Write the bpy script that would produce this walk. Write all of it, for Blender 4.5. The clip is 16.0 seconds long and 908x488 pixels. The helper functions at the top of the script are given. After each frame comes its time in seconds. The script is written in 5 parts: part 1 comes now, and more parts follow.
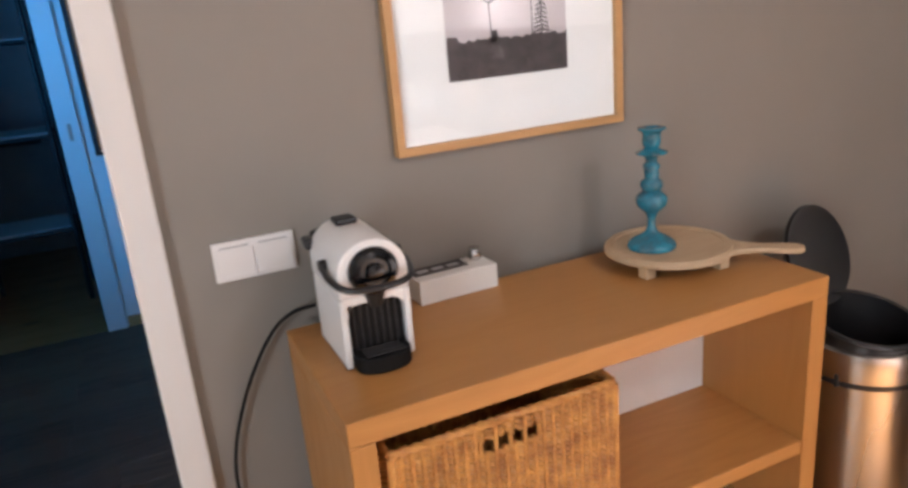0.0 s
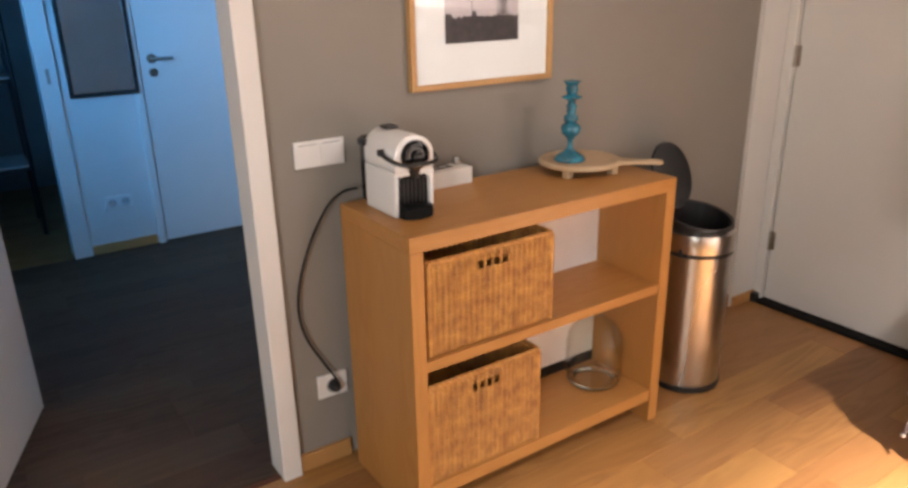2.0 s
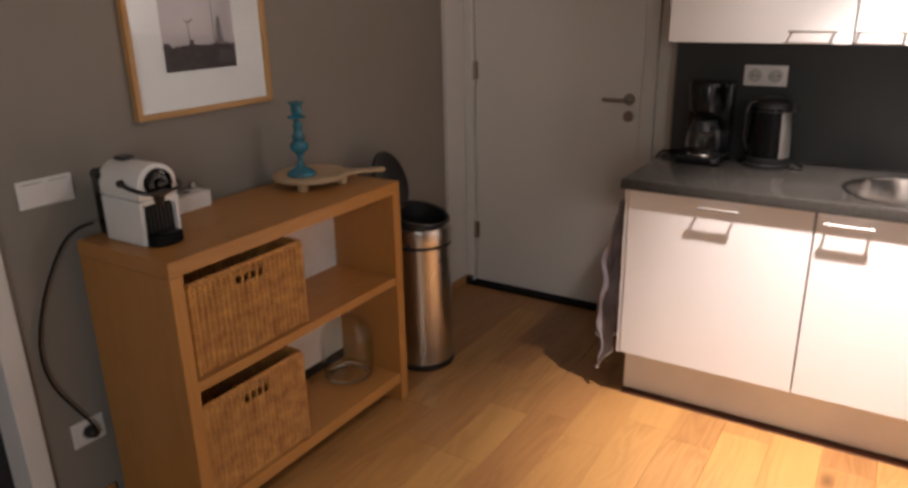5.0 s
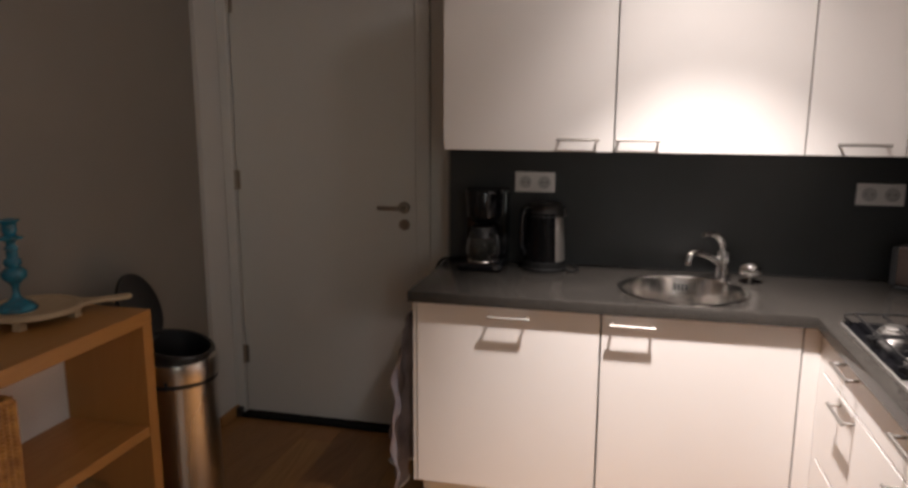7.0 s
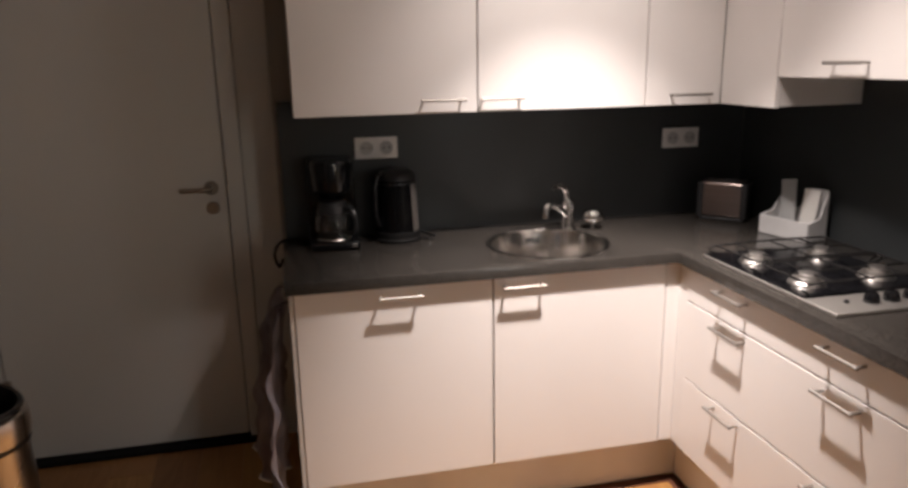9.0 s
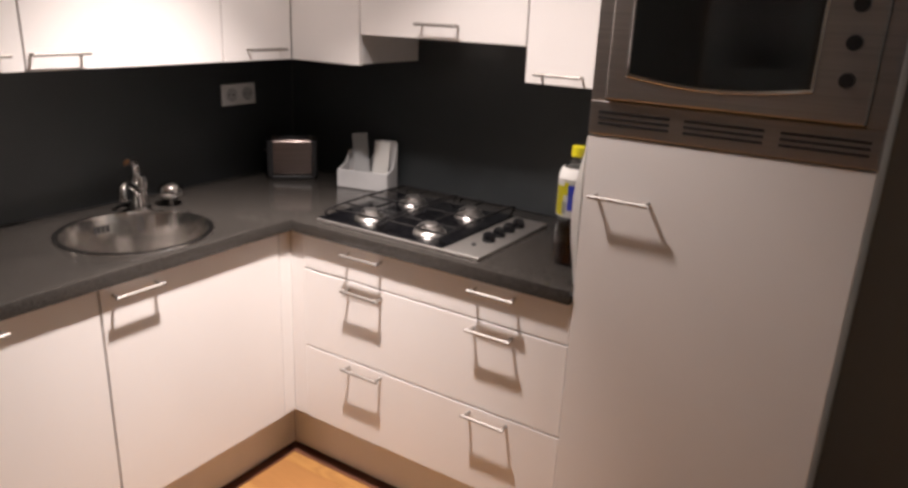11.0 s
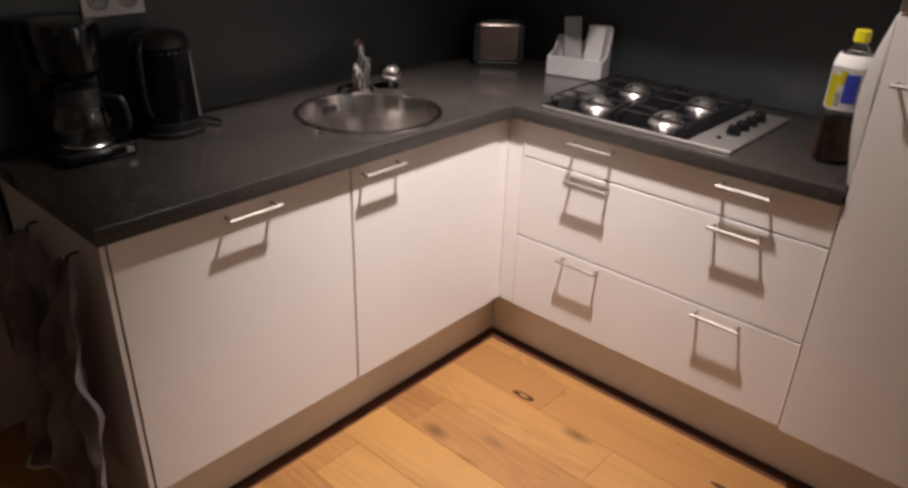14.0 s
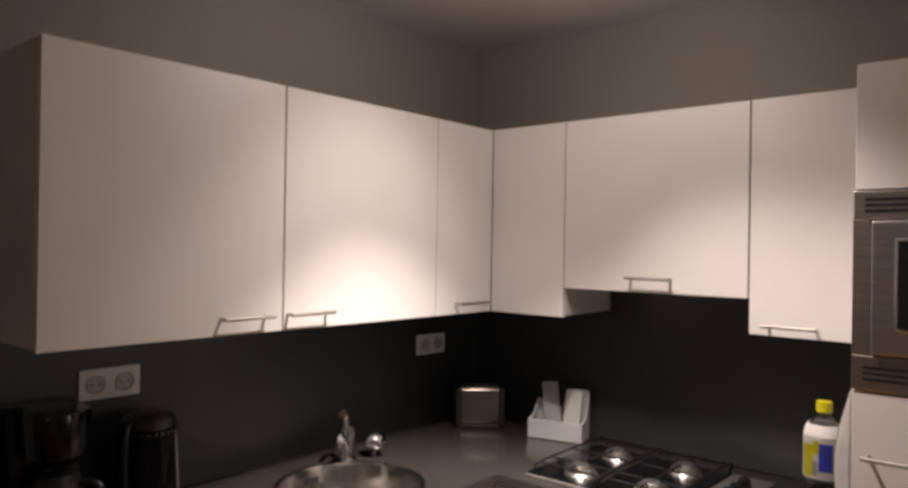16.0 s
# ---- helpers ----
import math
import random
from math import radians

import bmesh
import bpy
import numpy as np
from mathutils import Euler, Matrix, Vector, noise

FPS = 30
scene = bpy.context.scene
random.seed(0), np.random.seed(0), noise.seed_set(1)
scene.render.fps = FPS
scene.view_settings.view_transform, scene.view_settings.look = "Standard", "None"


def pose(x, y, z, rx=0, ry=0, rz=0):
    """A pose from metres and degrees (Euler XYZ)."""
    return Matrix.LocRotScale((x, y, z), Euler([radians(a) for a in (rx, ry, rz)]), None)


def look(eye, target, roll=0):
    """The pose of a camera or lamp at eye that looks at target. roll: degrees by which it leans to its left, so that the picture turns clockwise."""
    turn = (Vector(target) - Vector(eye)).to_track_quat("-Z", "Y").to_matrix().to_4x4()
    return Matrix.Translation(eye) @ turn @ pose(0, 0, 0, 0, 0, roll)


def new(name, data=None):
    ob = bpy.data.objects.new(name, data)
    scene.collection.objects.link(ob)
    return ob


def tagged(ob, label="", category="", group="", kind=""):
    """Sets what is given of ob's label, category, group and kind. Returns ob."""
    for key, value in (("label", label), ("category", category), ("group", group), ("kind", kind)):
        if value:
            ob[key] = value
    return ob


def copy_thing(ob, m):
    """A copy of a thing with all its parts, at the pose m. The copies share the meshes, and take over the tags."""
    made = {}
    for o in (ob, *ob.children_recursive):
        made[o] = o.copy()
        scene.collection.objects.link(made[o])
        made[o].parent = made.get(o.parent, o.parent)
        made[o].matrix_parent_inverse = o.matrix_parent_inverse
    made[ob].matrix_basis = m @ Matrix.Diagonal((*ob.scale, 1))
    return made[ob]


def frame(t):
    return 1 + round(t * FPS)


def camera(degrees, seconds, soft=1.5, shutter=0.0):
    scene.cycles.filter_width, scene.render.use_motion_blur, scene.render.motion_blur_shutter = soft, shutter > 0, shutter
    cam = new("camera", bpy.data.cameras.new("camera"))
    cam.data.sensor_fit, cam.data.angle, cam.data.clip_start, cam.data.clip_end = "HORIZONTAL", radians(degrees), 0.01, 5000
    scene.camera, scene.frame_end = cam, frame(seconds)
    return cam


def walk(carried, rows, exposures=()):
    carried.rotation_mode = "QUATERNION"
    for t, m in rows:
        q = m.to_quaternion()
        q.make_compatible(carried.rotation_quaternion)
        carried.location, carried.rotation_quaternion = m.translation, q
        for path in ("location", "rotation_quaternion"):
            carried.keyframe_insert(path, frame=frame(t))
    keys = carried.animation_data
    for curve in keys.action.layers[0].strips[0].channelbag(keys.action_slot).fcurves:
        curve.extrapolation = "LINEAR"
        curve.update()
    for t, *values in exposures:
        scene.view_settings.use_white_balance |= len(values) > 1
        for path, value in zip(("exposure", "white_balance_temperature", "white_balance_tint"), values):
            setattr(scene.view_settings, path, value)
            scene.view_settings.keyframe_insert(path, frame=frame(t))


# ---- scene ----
cam = camera(64.4, 16.0, soft=3.0, shutter=0.3)
PATH = [
    (0, (0.256, 0.25, 1.402), (1.013, 1.999, 0.794), -5.1),
    (0.5, (0.06, 0.179, 1.463), (0.864, 1.882, 0.789), -1.9),
    (1, (-0.115, 0.093, 1.466), (0.94, 1.63, 0.741), 0.6),
    (1.5, (-0.219, -0.08, 1.457), (0.861, 1.44, 0.732), 1.8),
    (2, (-0.36, -0.284, 1.441), (0.678, 1.285, 0.762), -1.1),
    (2.5, (-0.471, -0.339, 1.457), (0.683, 1.149, 0.783), -1.0),
    (3, (-0.59, -0.368, 1.44), (0.676, 0.979, 0.676), -1.2),
    (3.2, (-0.63, -0.37, 1.458), (0.669, 0.932, 0.673), -0.1),
    (5.3, (-0.57, -0.351, 1.473), (1.067, 0.619, 0.858), -1.3),
    (5.5, (-0.588, -0.372, 1.45), (1.079, 0.562, 0.859), -1.1),
    (6, (-0.547, -0.368, 1.427), (1.241, 0.315, 0.845), 0.5),
    (6.5, (-0.454, -0.284, 1.457), (1.408, 0.279, 0.99), -3.1),
    (7, (-0.379, -0.207, 1.447), (1.533, 0.247, 1.08), 0.2),
    (7.5, (-0.381, -0.034, 1.454), (1.587, 0.124, 1.136), 1.2),
    (8, (-0.402, 0.145, 1.452), (1.564, -0.033, 1.13), 0.7),
    (8.5, (-0.342, 0.275, 1.447), (1.605, 0.025, 1.064), 0.8),
    (9, (-0.201, 0.42, 1.469), (1.69, -0.004, 0.977), -1.1),
    (9.5, (-0.073, 0.53, 1.48), (1.654, -0.363, 1.01), 1.2),
    (10, (0.049, 0.684, 1.494), (1.533, -0.561, 0.995), 0.7),
    (10.2, (0.102, 0.701, 1.499), (1.455, -0.675, 0.976), 1.7),
    (12.3, (0.462, 0.852, 1.48), (1.335, -0.792, 0.749), 1.7),
    (12.5, (0.493, 0.875, 1.463), (1.402, -0.718, 0.664), 2.5),
    (13, (0.514, 0.882, 1.452), (1.5, -0.588, 0.521), 2.4),
    (13.5, (0.539, 0.901, 1.444), (1.688, -0.443, 0.509), 1.1),
    (14, (0.542, 0.911, 1.441), (1.726, -0.433, 0.551), 1.8),
    (14.5, (0.556, 0.917, 1.465), (1.809, -0.529, 0.884), 2.7),
    (15, (0.565, 0.929, 1.495), (1.835, -0.57, 1.118), 2.3),
    (15.5, (0.545, 0.924, 1.509), (1.845, -0.587, 1.356), 1.4),
    (16, (0.522, 0.929, 1.531), (1.828, -0.586, 1.537), 0.9),
]
EXPOSURES = [
    (0.0, 2.4, 5700, 8), (0.5, 2.27, 5850, 9), (1.0, 2.28, 6300, 10), (2.0, 2.42, 6400, 10), (3.0, 2.2, 6500, 16), (5.4, 0.75, 6300, 9), (7.0, 0.28, 6250, 7),
    (9.0, 0.26, 6400, 9), (12.5, 0.18, 6300, 10), (14.2, -0.05, 6300, 10), (15.2, 0.22, 6350, 9), (16.0, -0.05, 6600, 10)]
walk(cam, [(t, look(eye, target, roll)) for t, eye, target, roll in PATH], EXPOSURES)

# ---- world and lights ----
world = bpy.data.worlds.new("world")
scene.world = world
world.use_nodes = True
sky = world.node_tree.nodes.new("ShaderNodeTexSky")
sky.sky_type, sky.sun_disc, sky.sun_elevation, sky.sun_rotation = "NISHITA", False, radians(12), radians(250)
world.node_tree.links.new(sky.outputs[0], world.node_tree.nodes["Background"].inputs[0])
world.node_tree.nodes["Background"].inputs[1].default_value = 0.05

SOUTH_PANE = -1.36
LAMP = (1.375, -0.395, 2.25)


def lamp(name, kind, power, colour, matrix, **extra):
    data = bpy.data.lights.new(name, kind)
    data.energy, data.color = power, colour
    ob = new(name, data)
    ob.matrix_world = matrix
    return data


WARM = (1.0, 0.86, 0.80)
bulb = lamp("bulb_light", "POINT", 5.2, WARM, Matrix.Translation(LAMP))
bulb.shadow_soft_size = 0.08
wash = lamp("wash_light", "SPOT", 6.0, WARM, look(LAMP, (2.03, -0.95, 1.72)))
wash.shadow_soft_size, wash.spot_size, wash.spot_blend = 0.06, radians(158), 0.45
flood = lamp("flood_light", "SPOT", 70.0, WARM, look(LAMP, (0.92, -0.60, 0.0)))
flood.shadow_soft_size, flood.spot_size, flood.spot_blend = 0.05, radians(90), 0.7
beam = lamp("beam_light", "SPOT", 222.0, WARM, look(LAMP, (1.80, -0.50, 0.0)))
beam.shadow_soft_size, beam.spot_size, beam.spot_blend = 0.02, radians(70), 1.0
pool = lamp("pool_light", "SPOT", 25.0, WARM, look(LAMP, (2.03, -0.44, 1.02)))
pool.shadow_soft_size, pool.spot_size, pool.spot_blend = 0.02, radians(80), 1.0
day = lamp("window_light", "AREA", 12.5, (0.95, 0.95, 0.94), look((-2.3, SOUTH_PANE, 1.55), (-2.1, 3.0, 1.35)))
day.shape, day.size, day.size_y = "RECTANGLE", 1.2, 1.2
hall = lamp("hall_window_light", "AREA", 3.4, (0.10, 0.44, 1.0), look((-1.17, 2.3, 1.5), (1.0, 4.1, 1.75)))
hall.shape, hall.size, hall.size_y, hall.spread = "RECTANGLE", 0.8, 1.1, radians(95)

# ---- materials ----
def material(name, colour, rough=0.5, metal=0.0, second=None, scale=6.0, fine=120.0, bump=0.05, stretch=(1, 1, 1), amount=0.35, random_value=0.0, coat=0.0, rough_var=0.08):
    """A principled surface with a coarse and a fine variation of colour, gloss and relief."""
    m = bpy.data.materials.new(name)
    m.use_nodes = True
    t = m.node_tree
    n, l = t.nodes, t.links
    b = n["Principled BSDF"]
    b.inputs["Metallic"].default_value = metal
    b.inputs["Coat Weight"].default_value = coat
    b.inputs["Coat Roughness"].default_value = 0.08
    tc, mp = n.new("ShaderNodeTexCoord"), n.new("ShaderNodeMapping")
    mp.inputs["Scale"].default_value = stretch
    l.new(tc.outputs["Object"], mp.inputs["Vector"])
    vec = mp.outputs["Vector"]
    info = n.new("ShaderNodeObjectInfo")
    if random_value:
        off = n.new("ShaderNodeVectorMath")
        off.operation = "MULTIPLY_ADD"
        l.new(info.outputs["Random"], off.inputs[0])
        off.inputs[1].default_value = (37, 53, 71)
        l.new(vec, off.inputs[2])
        vec = off.outputs[0]
    big, small = n.new("ShaderNodeTexNoise"), n.new("ShaderNodeTexNoise")
    big.inputs["Scale"].default_value, big.inputs["Detail"].default_value = scale, 4
    small.inputs["Scale"].default_value, small.inputs["Detail"].default_value = fine, 3
    for x in (big, small):
        l.new(vec, x.inputs["Vector"])
    mix = n.new("ShaderNodeMix")
    mix.data_type = "RGBA"
    second = second or tuple(c * 0.82 for c in colour)
    mix.inputs["A"].default_value, mix.inputs["B"].default_value = (*colour, 1), (*second, 1)
    add = n.new("ShaderNodeMath")
    add.operation = "MULTIPLY_ADD"
    add.use_clamp = True
    l.new(small.outputs["Fac"], add.inputs[0])
    add.inputs[1].default_value = amount
    ramp = n.new("ShaderNodeMapRange")
    ramp.inputs["From Min"].default_value, ramp.inputs["From Max"].default_value = 0.3, 0.7
    ramp.inputs["To Min"].default_value, ramp.inputs["To Max"].default_value = -amount * 0.5, 1 - amount * 0.5
    l.new(big.outputs["Fac"], ramp.inputs["Value"])
    l.new(ramp.outputs[0], add.inputs[2])
    l.new(add.outputs[0], mix.inputs["Factor"])
    col = mix.outputs["Result"]
    if random_value:
        hsv = n.new("ShaderNodeHueSaturation")
        mr = n.new("ShaderNodeMapRange")
        mr.inputs["To Min"].default_value, mr.inputs["To Max"].default_value = 1 - random_value, 1 + random_value
        l.new(info.outputs["Random"], mr.inputs["Value"])
        l.new(mr.outputs[0], hsv.inputs["Value"])
        l.new(col, hsv.inputs["Color"])
        col = hsv.outputs[0]
    l.new(col, b.inputs["Base Color"])
    rr = n.new("ShaderNodeMapRange")
    rr.inputs["To Min"].default_value, rr.inputs["To Max"].default_value = max(0.02, rough - rough_var), min(1, rough + rough_var)
    l.new(big.outputs["Fac"], rr.inputs["Value"])
    l.new(rr.outputs[0], b.inputs["Roughness"])
    if bump:
        bp = n.new("ShaderNodeBump")
        bp.inputs["Strength"].default_value, bp.inputs["Distance"].default_value = bump, 0.004
        l.new(small.outputs["Fac"], bp.inputs["Height"])
        l.new(bp.outputs[0], b.inputs["Normal"])
    return m


def oak(name, light, dark, random_value=0.0, rough=0.42, axis=0, knots=0.0, grain=1.0, saw=0.05, pores=0.55):
    """Oiled oak: drawn-out grain along an axis, cathedral figure, pores and, on the floor, knots."""
    m = bpy.data.materials.new(name)
    m.use_nodes = True
    t = m.node_tree
    n, l = t.nodes, t.links
    b = n["Principled BSDF"]
    tc, mp, info = n.new("ShaderNodeTexCoord"), n.new("ShaderNodeMapping"), n.new("ShaderNodeObjectInfo")
    sc = [6.5, 6.5, 6.5]
    sc[axis] = 0.85
    mp.inputs["Scale"].default_value = sc
    off = n.new("ShaderNodeVectorMath")
    off.operation = "MULTIPLY_ADD"
    off.inputs[1].default_value = (17.3, 31.7, 23.1)
    l.new(info.outputs["Random"], off.inputs[0])
    l.new(tc.outputs["Object"], off.inputs[2])
    l.new(off.outputs[0], mp.inputs["Vector"])
    fig, por = n.new("ShaderNodeTexNoise"), n.new("ShaderNodeTexNoise")
    fig.inputs["Scale"].default_value, fig.inputs["Detail"].default_value, fig.inputs["Distortion"].default_value = 1.3, 3, 0.6
    l.new(mp.outputs[0], fig.inputs["Vector"])
    mp2 = n.new("ShaderNodeMapping")
    sp = [260.0, 260.0, 260.0]
    sp[axis] = 9.0
    mp2.inputs["Scale"].default_value = sp
    l.new(off.outputs[0], mp2.inputs["Vector"])
    por.inputs["Scale"].default_value, por.inputs["Detail"].default_value = 1.0, 2
    l.new(mp2.outputs[0], por.inputs["Vector"])
    ring = n.new("ShaderNodeMath")
    ring.operation = "MULTIPLY"
    ring.inputs[1].default_value = 10.0
    l.new(fig.outputs["Fac"], ring.inputs[0])
    pp = n.new("ShaderNodeMath")
    pp.operation = "PINGPONG"
    pp.inputs[1].default_value = 0.5
    l.new(ring.outputs[0], pp.inputs[0])
    mr = n.new("ShaderNodeMath")
    mr.operation = "MULTIPLY"
    mr.inputs[1].default_value = 0.9 * grain
    l.new(pp.outputs[0], mr.inputs[0])
    ad = n.new("ShaderNodeMath")
    ad.operation = "MULTIPLY_ADD"
    ad.inputs[1].default_value = pores * grain
    l.new(por.outputs["Fac"], ad.inputs[0])
    patch, pm, pq = n.new("ShaderNodeTexNoise"), n.new("ShaderNodeMapRange"), n.new("ShaderNodeMath")
    patch.inputs["Scale"].default_value, patch.inputs["Detail"].default_value = 0.9, 2
    l.new(mp.outputs[0], patch.inputs["Vector"])
    pm.inputs["From Min"].default_value, pm.inputs["From Max"].default_value = 0.42, 0.62
    pm.inputs["To Min"].default_value, pm.inputs["To Max"].default_value = 0.25, 1.15
    l.new(patch.outputs["Fac"], pm.inputs["Value"])
    pq.operation = "MULTIPLY"
    l.new(mr.outputs[0], pq.inputs[0])
    l.new(pm.outputs[0], pq.inputs[1])
    l.new(pq.outputs[0], ad.inputs[2])
    mix = n.new("ShaderNodeMix")
    mix.data_type = "RGBA"
    mix.inputs["A"].default_value, mix.inputs["B"].default_value = (*light, 1), (*dark, 1)
    l.new(ad.outputs[0], mix.inputs["Factor"])
    col = mix.outputs["Result"]
    if knots:
        mp3 = n.new("ShaderNodeMapping")
        sk = [7.0, 7.0, 0.01]
        sk[axis] = 3.2
        mp3.inputs["Scale"].default_value = sk
        l.new(off.outputs[0], mp3.inputs["Vector"])
        vo = n.new("ShaderNodeTexVoronoi")
        vo.inputs["Scale"].default_value = 0.62
        l.new(mp3.outputs[0], vo.inputs["Vector"])
        kr = n.new("ShaderNodeMapRange")
        kr.inputs["From Min"].default_value, kr.inputs["From Max"].default_value = 0.03, 0.13
        kr.inputs["To Min"].default_value, kr.inputs["To Max"].default_value = knots, 0.0
        l.new(vo.outputs["Distance"], kr.inputs["Value"])
        mk = n.new("ShaderNodeMix")
        mk.data_type = "RGBA"
        mk.inputs["B"].default_value = (0.045, 0.022, 0.010, 1)
        l.new(kr.outputs[0], mk.inputs["Factor"])
        l.new(col, mk.inputs["A"])
        col = mk.outputs["Result"]
    if random_value:
        hsv = n.new("ShaderNodeHueSaturation")
        rv = n.new("ShaderNodeMapRange")
        rv.inputs["To Min"].default_value, rv.inputs["To Max"].default_value = 1 - random_value, 1 + random_value
        l.new(info.outputs["Random"], rv.inputs["Value"])
        l.new(rv.outputs[0], hsv.inputs["Value"])
        hs = n.new("ShaderNodeMapRange")
        hs.inputs["To Min"].default_value, hs.inputs["To Max"].default_value = 0.493, 0.506
        l.new(info.outputs["Random"], hs.inputs["Value"])
        l.new(hs.outputs[0], hsv.inputs["Hue"])
        l.new(col, hsv.inputs["Color"])
        col = hsv.outputs[0]
    l.new(col, b.inputs["Base Color"])
    rr = n.new("ShaderNodeMapRange")
    rr.inputs["To Min"].default_value, rr.inputs["To Max"].default_value = rough - 0.08, rough + 0.12
    l.new(ad.outputs[0], rr.inputs["Value"])
    l.new(rr.outputs[0], b.inputs["Roughness"])
    bp = n.new("ShaderNodeBump")
    bp.inputs["Strength"].default_value, bp.inputs["Distance"].default_value = saw * 3, 0.002
    l.new(ad.outputs[0], bp.inputs["Height"])
    l.new(bp.outputs[0], b.inputs["Normal"])
    return m


def glass(name, colour, rough=0.02, ior=1.45):
    m = bpy.data.materials.new(name)
    m.use_nodes = True
    b = m.node_tree.nodes["Principled BSDF"]
    b.inputs["Base Color"].default_value = (*colour, 1)
    b.inputs["Transmission Weight"].default_value = 1.0
    b.inputs["Roughness"].default_value = rough
    b.inputs["IOR"].default_value = ior
    return m


M_FLOOR = oak("oak_floor", (0.410, 0.213, 0.070), (0.200, 0.088, 0.026), 0.15, 0.38, 0, 0.8, 0.85, 0.05, 0.34)
# floor oak again, darkened so the hall's dimness sits in its colour
M_HALLSHADE = oak("shaded_hall_oak", (0.095, 0.056, 0.030), (0.040, 0.022, 0.012), 0.15, 0.8, 0, 0.8, 1.0, 0.05, 0.38)
M_SUB = material("floor_joint", (0.10, 0.055, 0.025), 0.8)
M_OAK = oak("oak_veneer", (0.48, 0.235, 0.066), (0.35, 0.155, 0.040), 0.0, 0.42, 0, 0.0, 0.6, 0.02)
M_OAKV = oak("oak_veneer_upright", (0.48, 0.235, 0.066), (0.35, 0.155, 0.040), 0.0, 0.42, 2, 0.0, 0.6, 0.02)
M_KNOT = material("dark_knot_wood", (0.085, 0.042, 0.016), 0.5, 0, (0.035, 0.017, 0.008), 60, 300, 0.1)
M_SKIRT = oak("oak_skirting", (0.50, 0.28, 0.10), (0.34, 0.16, 0.055), 0.0, 0.45, 0, 0.0, 0.7)
M_FRAME = oak("light_oak_frame", (0.60, 0.36, 0.15), (0.45, 0.24, 0.09), 0.0, 0.45, 0, 0.0, 0.6)
M_BOARD = oak("pale_board", (0.58, 0.44, 0.285), (0.36, 0.235, 0.125), 0.0, 0.6, 0, 0.0, 0.8)
M_GREY = material("grey_wall_paint", (0.285, 0.262, 0.235), 0.85, 0, (0.265, 0.243, 0.217), 2.0, 260, 0.12)
M_WHITEWALL = material("white_wall_paint", (0.74, 0.73, 0.71), 0.8, 0, (0.69, 0.68, 0.66), 1.6, 240, 0.1)
M_CEIL = material("ceiling_plaster", (0.72, 0.70, 0.67), 0.9, 0, (0.66, 0.645, 0.62), 1.4, 300, 0.15)
M_GLOSSWHITE = material("white_lacquer", (0.78, 0.77, 0.75), 0.42, 0, (0.74, 0.73, 0.71), 1.5, 90, 0.015)
M_DOOR = material("door_lacquer", (0.72, 0.72, 0.70), 0.45, 0, (0.67, 0.67, 0.65), 1.2, 60, 0.03)
M_CAB = material("white_cabinet_laminate", (0.80, 0.775, 0.755), 0.38, 0, (0.77, 0.745, 0.725), 2.5, 700, 0.02)
M_CABBODY = material("white_carcass", (0.76, 0.74, 0.72), 0.5, 0, None, 3, 300, 0.02)
M_WORK = material("grey_stone_worktop", (0.051, 0.047, 0.042), 0.17, 0, (0.021, 0.018, 0.016), 170, 420, 0.0, amount=1.0)
M_SPLASH = material("anthracite_splashback", (0.046, 0.052, 0.055), 0.32, 0, (0.036, 0.041, 0.043), 3, 240, 0.03)
M_STEEL = material("brushed_steel", (0.62, 0.59, 0.56), 0.27, 1.0, (0.55, 0.53, 0.50), 2, 60, 0.0, (1, 1, 0.2), 0.2)
M_STEELH = material("brushed_steel_sideways", (0.50, 0.47, 0.44), 0.34, 1.0, (0.42, 0.39, 0.37), 3, 40, 0.04, (1, 1, 60))
M_BAR = material("handle_steel", (0.43, 0.41, 0.38), 0.50, 1.0, (0.37, 0.35, 0.33), 6, 300, 0.0)
M_SINK = material("sink_steel", (0.72, 0.69, 0.66), 0.19, 1.0, (0.64, 0.61, 0.58), 5, 200, 0.02, (1, 1, 6))
M_CHROME = material("chrome", (0.80, 0.79, 0.78), 0.09, 1.0, None, 5, 100, 0.0, rough_var=0.03)
M_SATIN = material("satin_metal", (0.46, 0.42, 0.37), 0.34, 1.0, None, 8, 200, 0.0)
M_BLACK = material("black_plastic", (0.012, 0.012, 0.013), 0.35, 0, (0.018, 0.018, 0.019), 12, 300, 0.03)
M_BLACKGLOSS = material("black_gloss_plastic", (0.005, 0.005, 0.006), 0.14, 0, None, 12, 300, 0.0)
M_IRON = material("cast_iron", (0.006, 0.006, 0.006), 0.62, 0, (0.012, 0.011, 0.011), 20, 300, 0.15)
M_RUBBER = material("black_rubber", (0.007, 0.007, 0.007), 0.7, 0, None, 12, 300, 0.0)
M_HOB = material("satin_steel", (0.60, 0.57, 0.54), 0.46, 1.0, (0.52, 0.50, 0.47), 3, 200, 0.0)
M_WHITEPL = material("white_plastic", (0.84, 0.83, 0.82), 0.35, 0, (0.80, 0.79, 0.78), 8, 200, 0.01)
M_WICKER = material("rattan", (0.66, 0.35, 0.095), 0.45, 0, (0.36, 0.155, 0.042), 30, 260, 0.25, amount=0.6)
M_DARKSTRIP = material("dark_cork_strip", (0.12, 0.042, 0.020), 0.85, 0, None, 30, 300, 0.1)
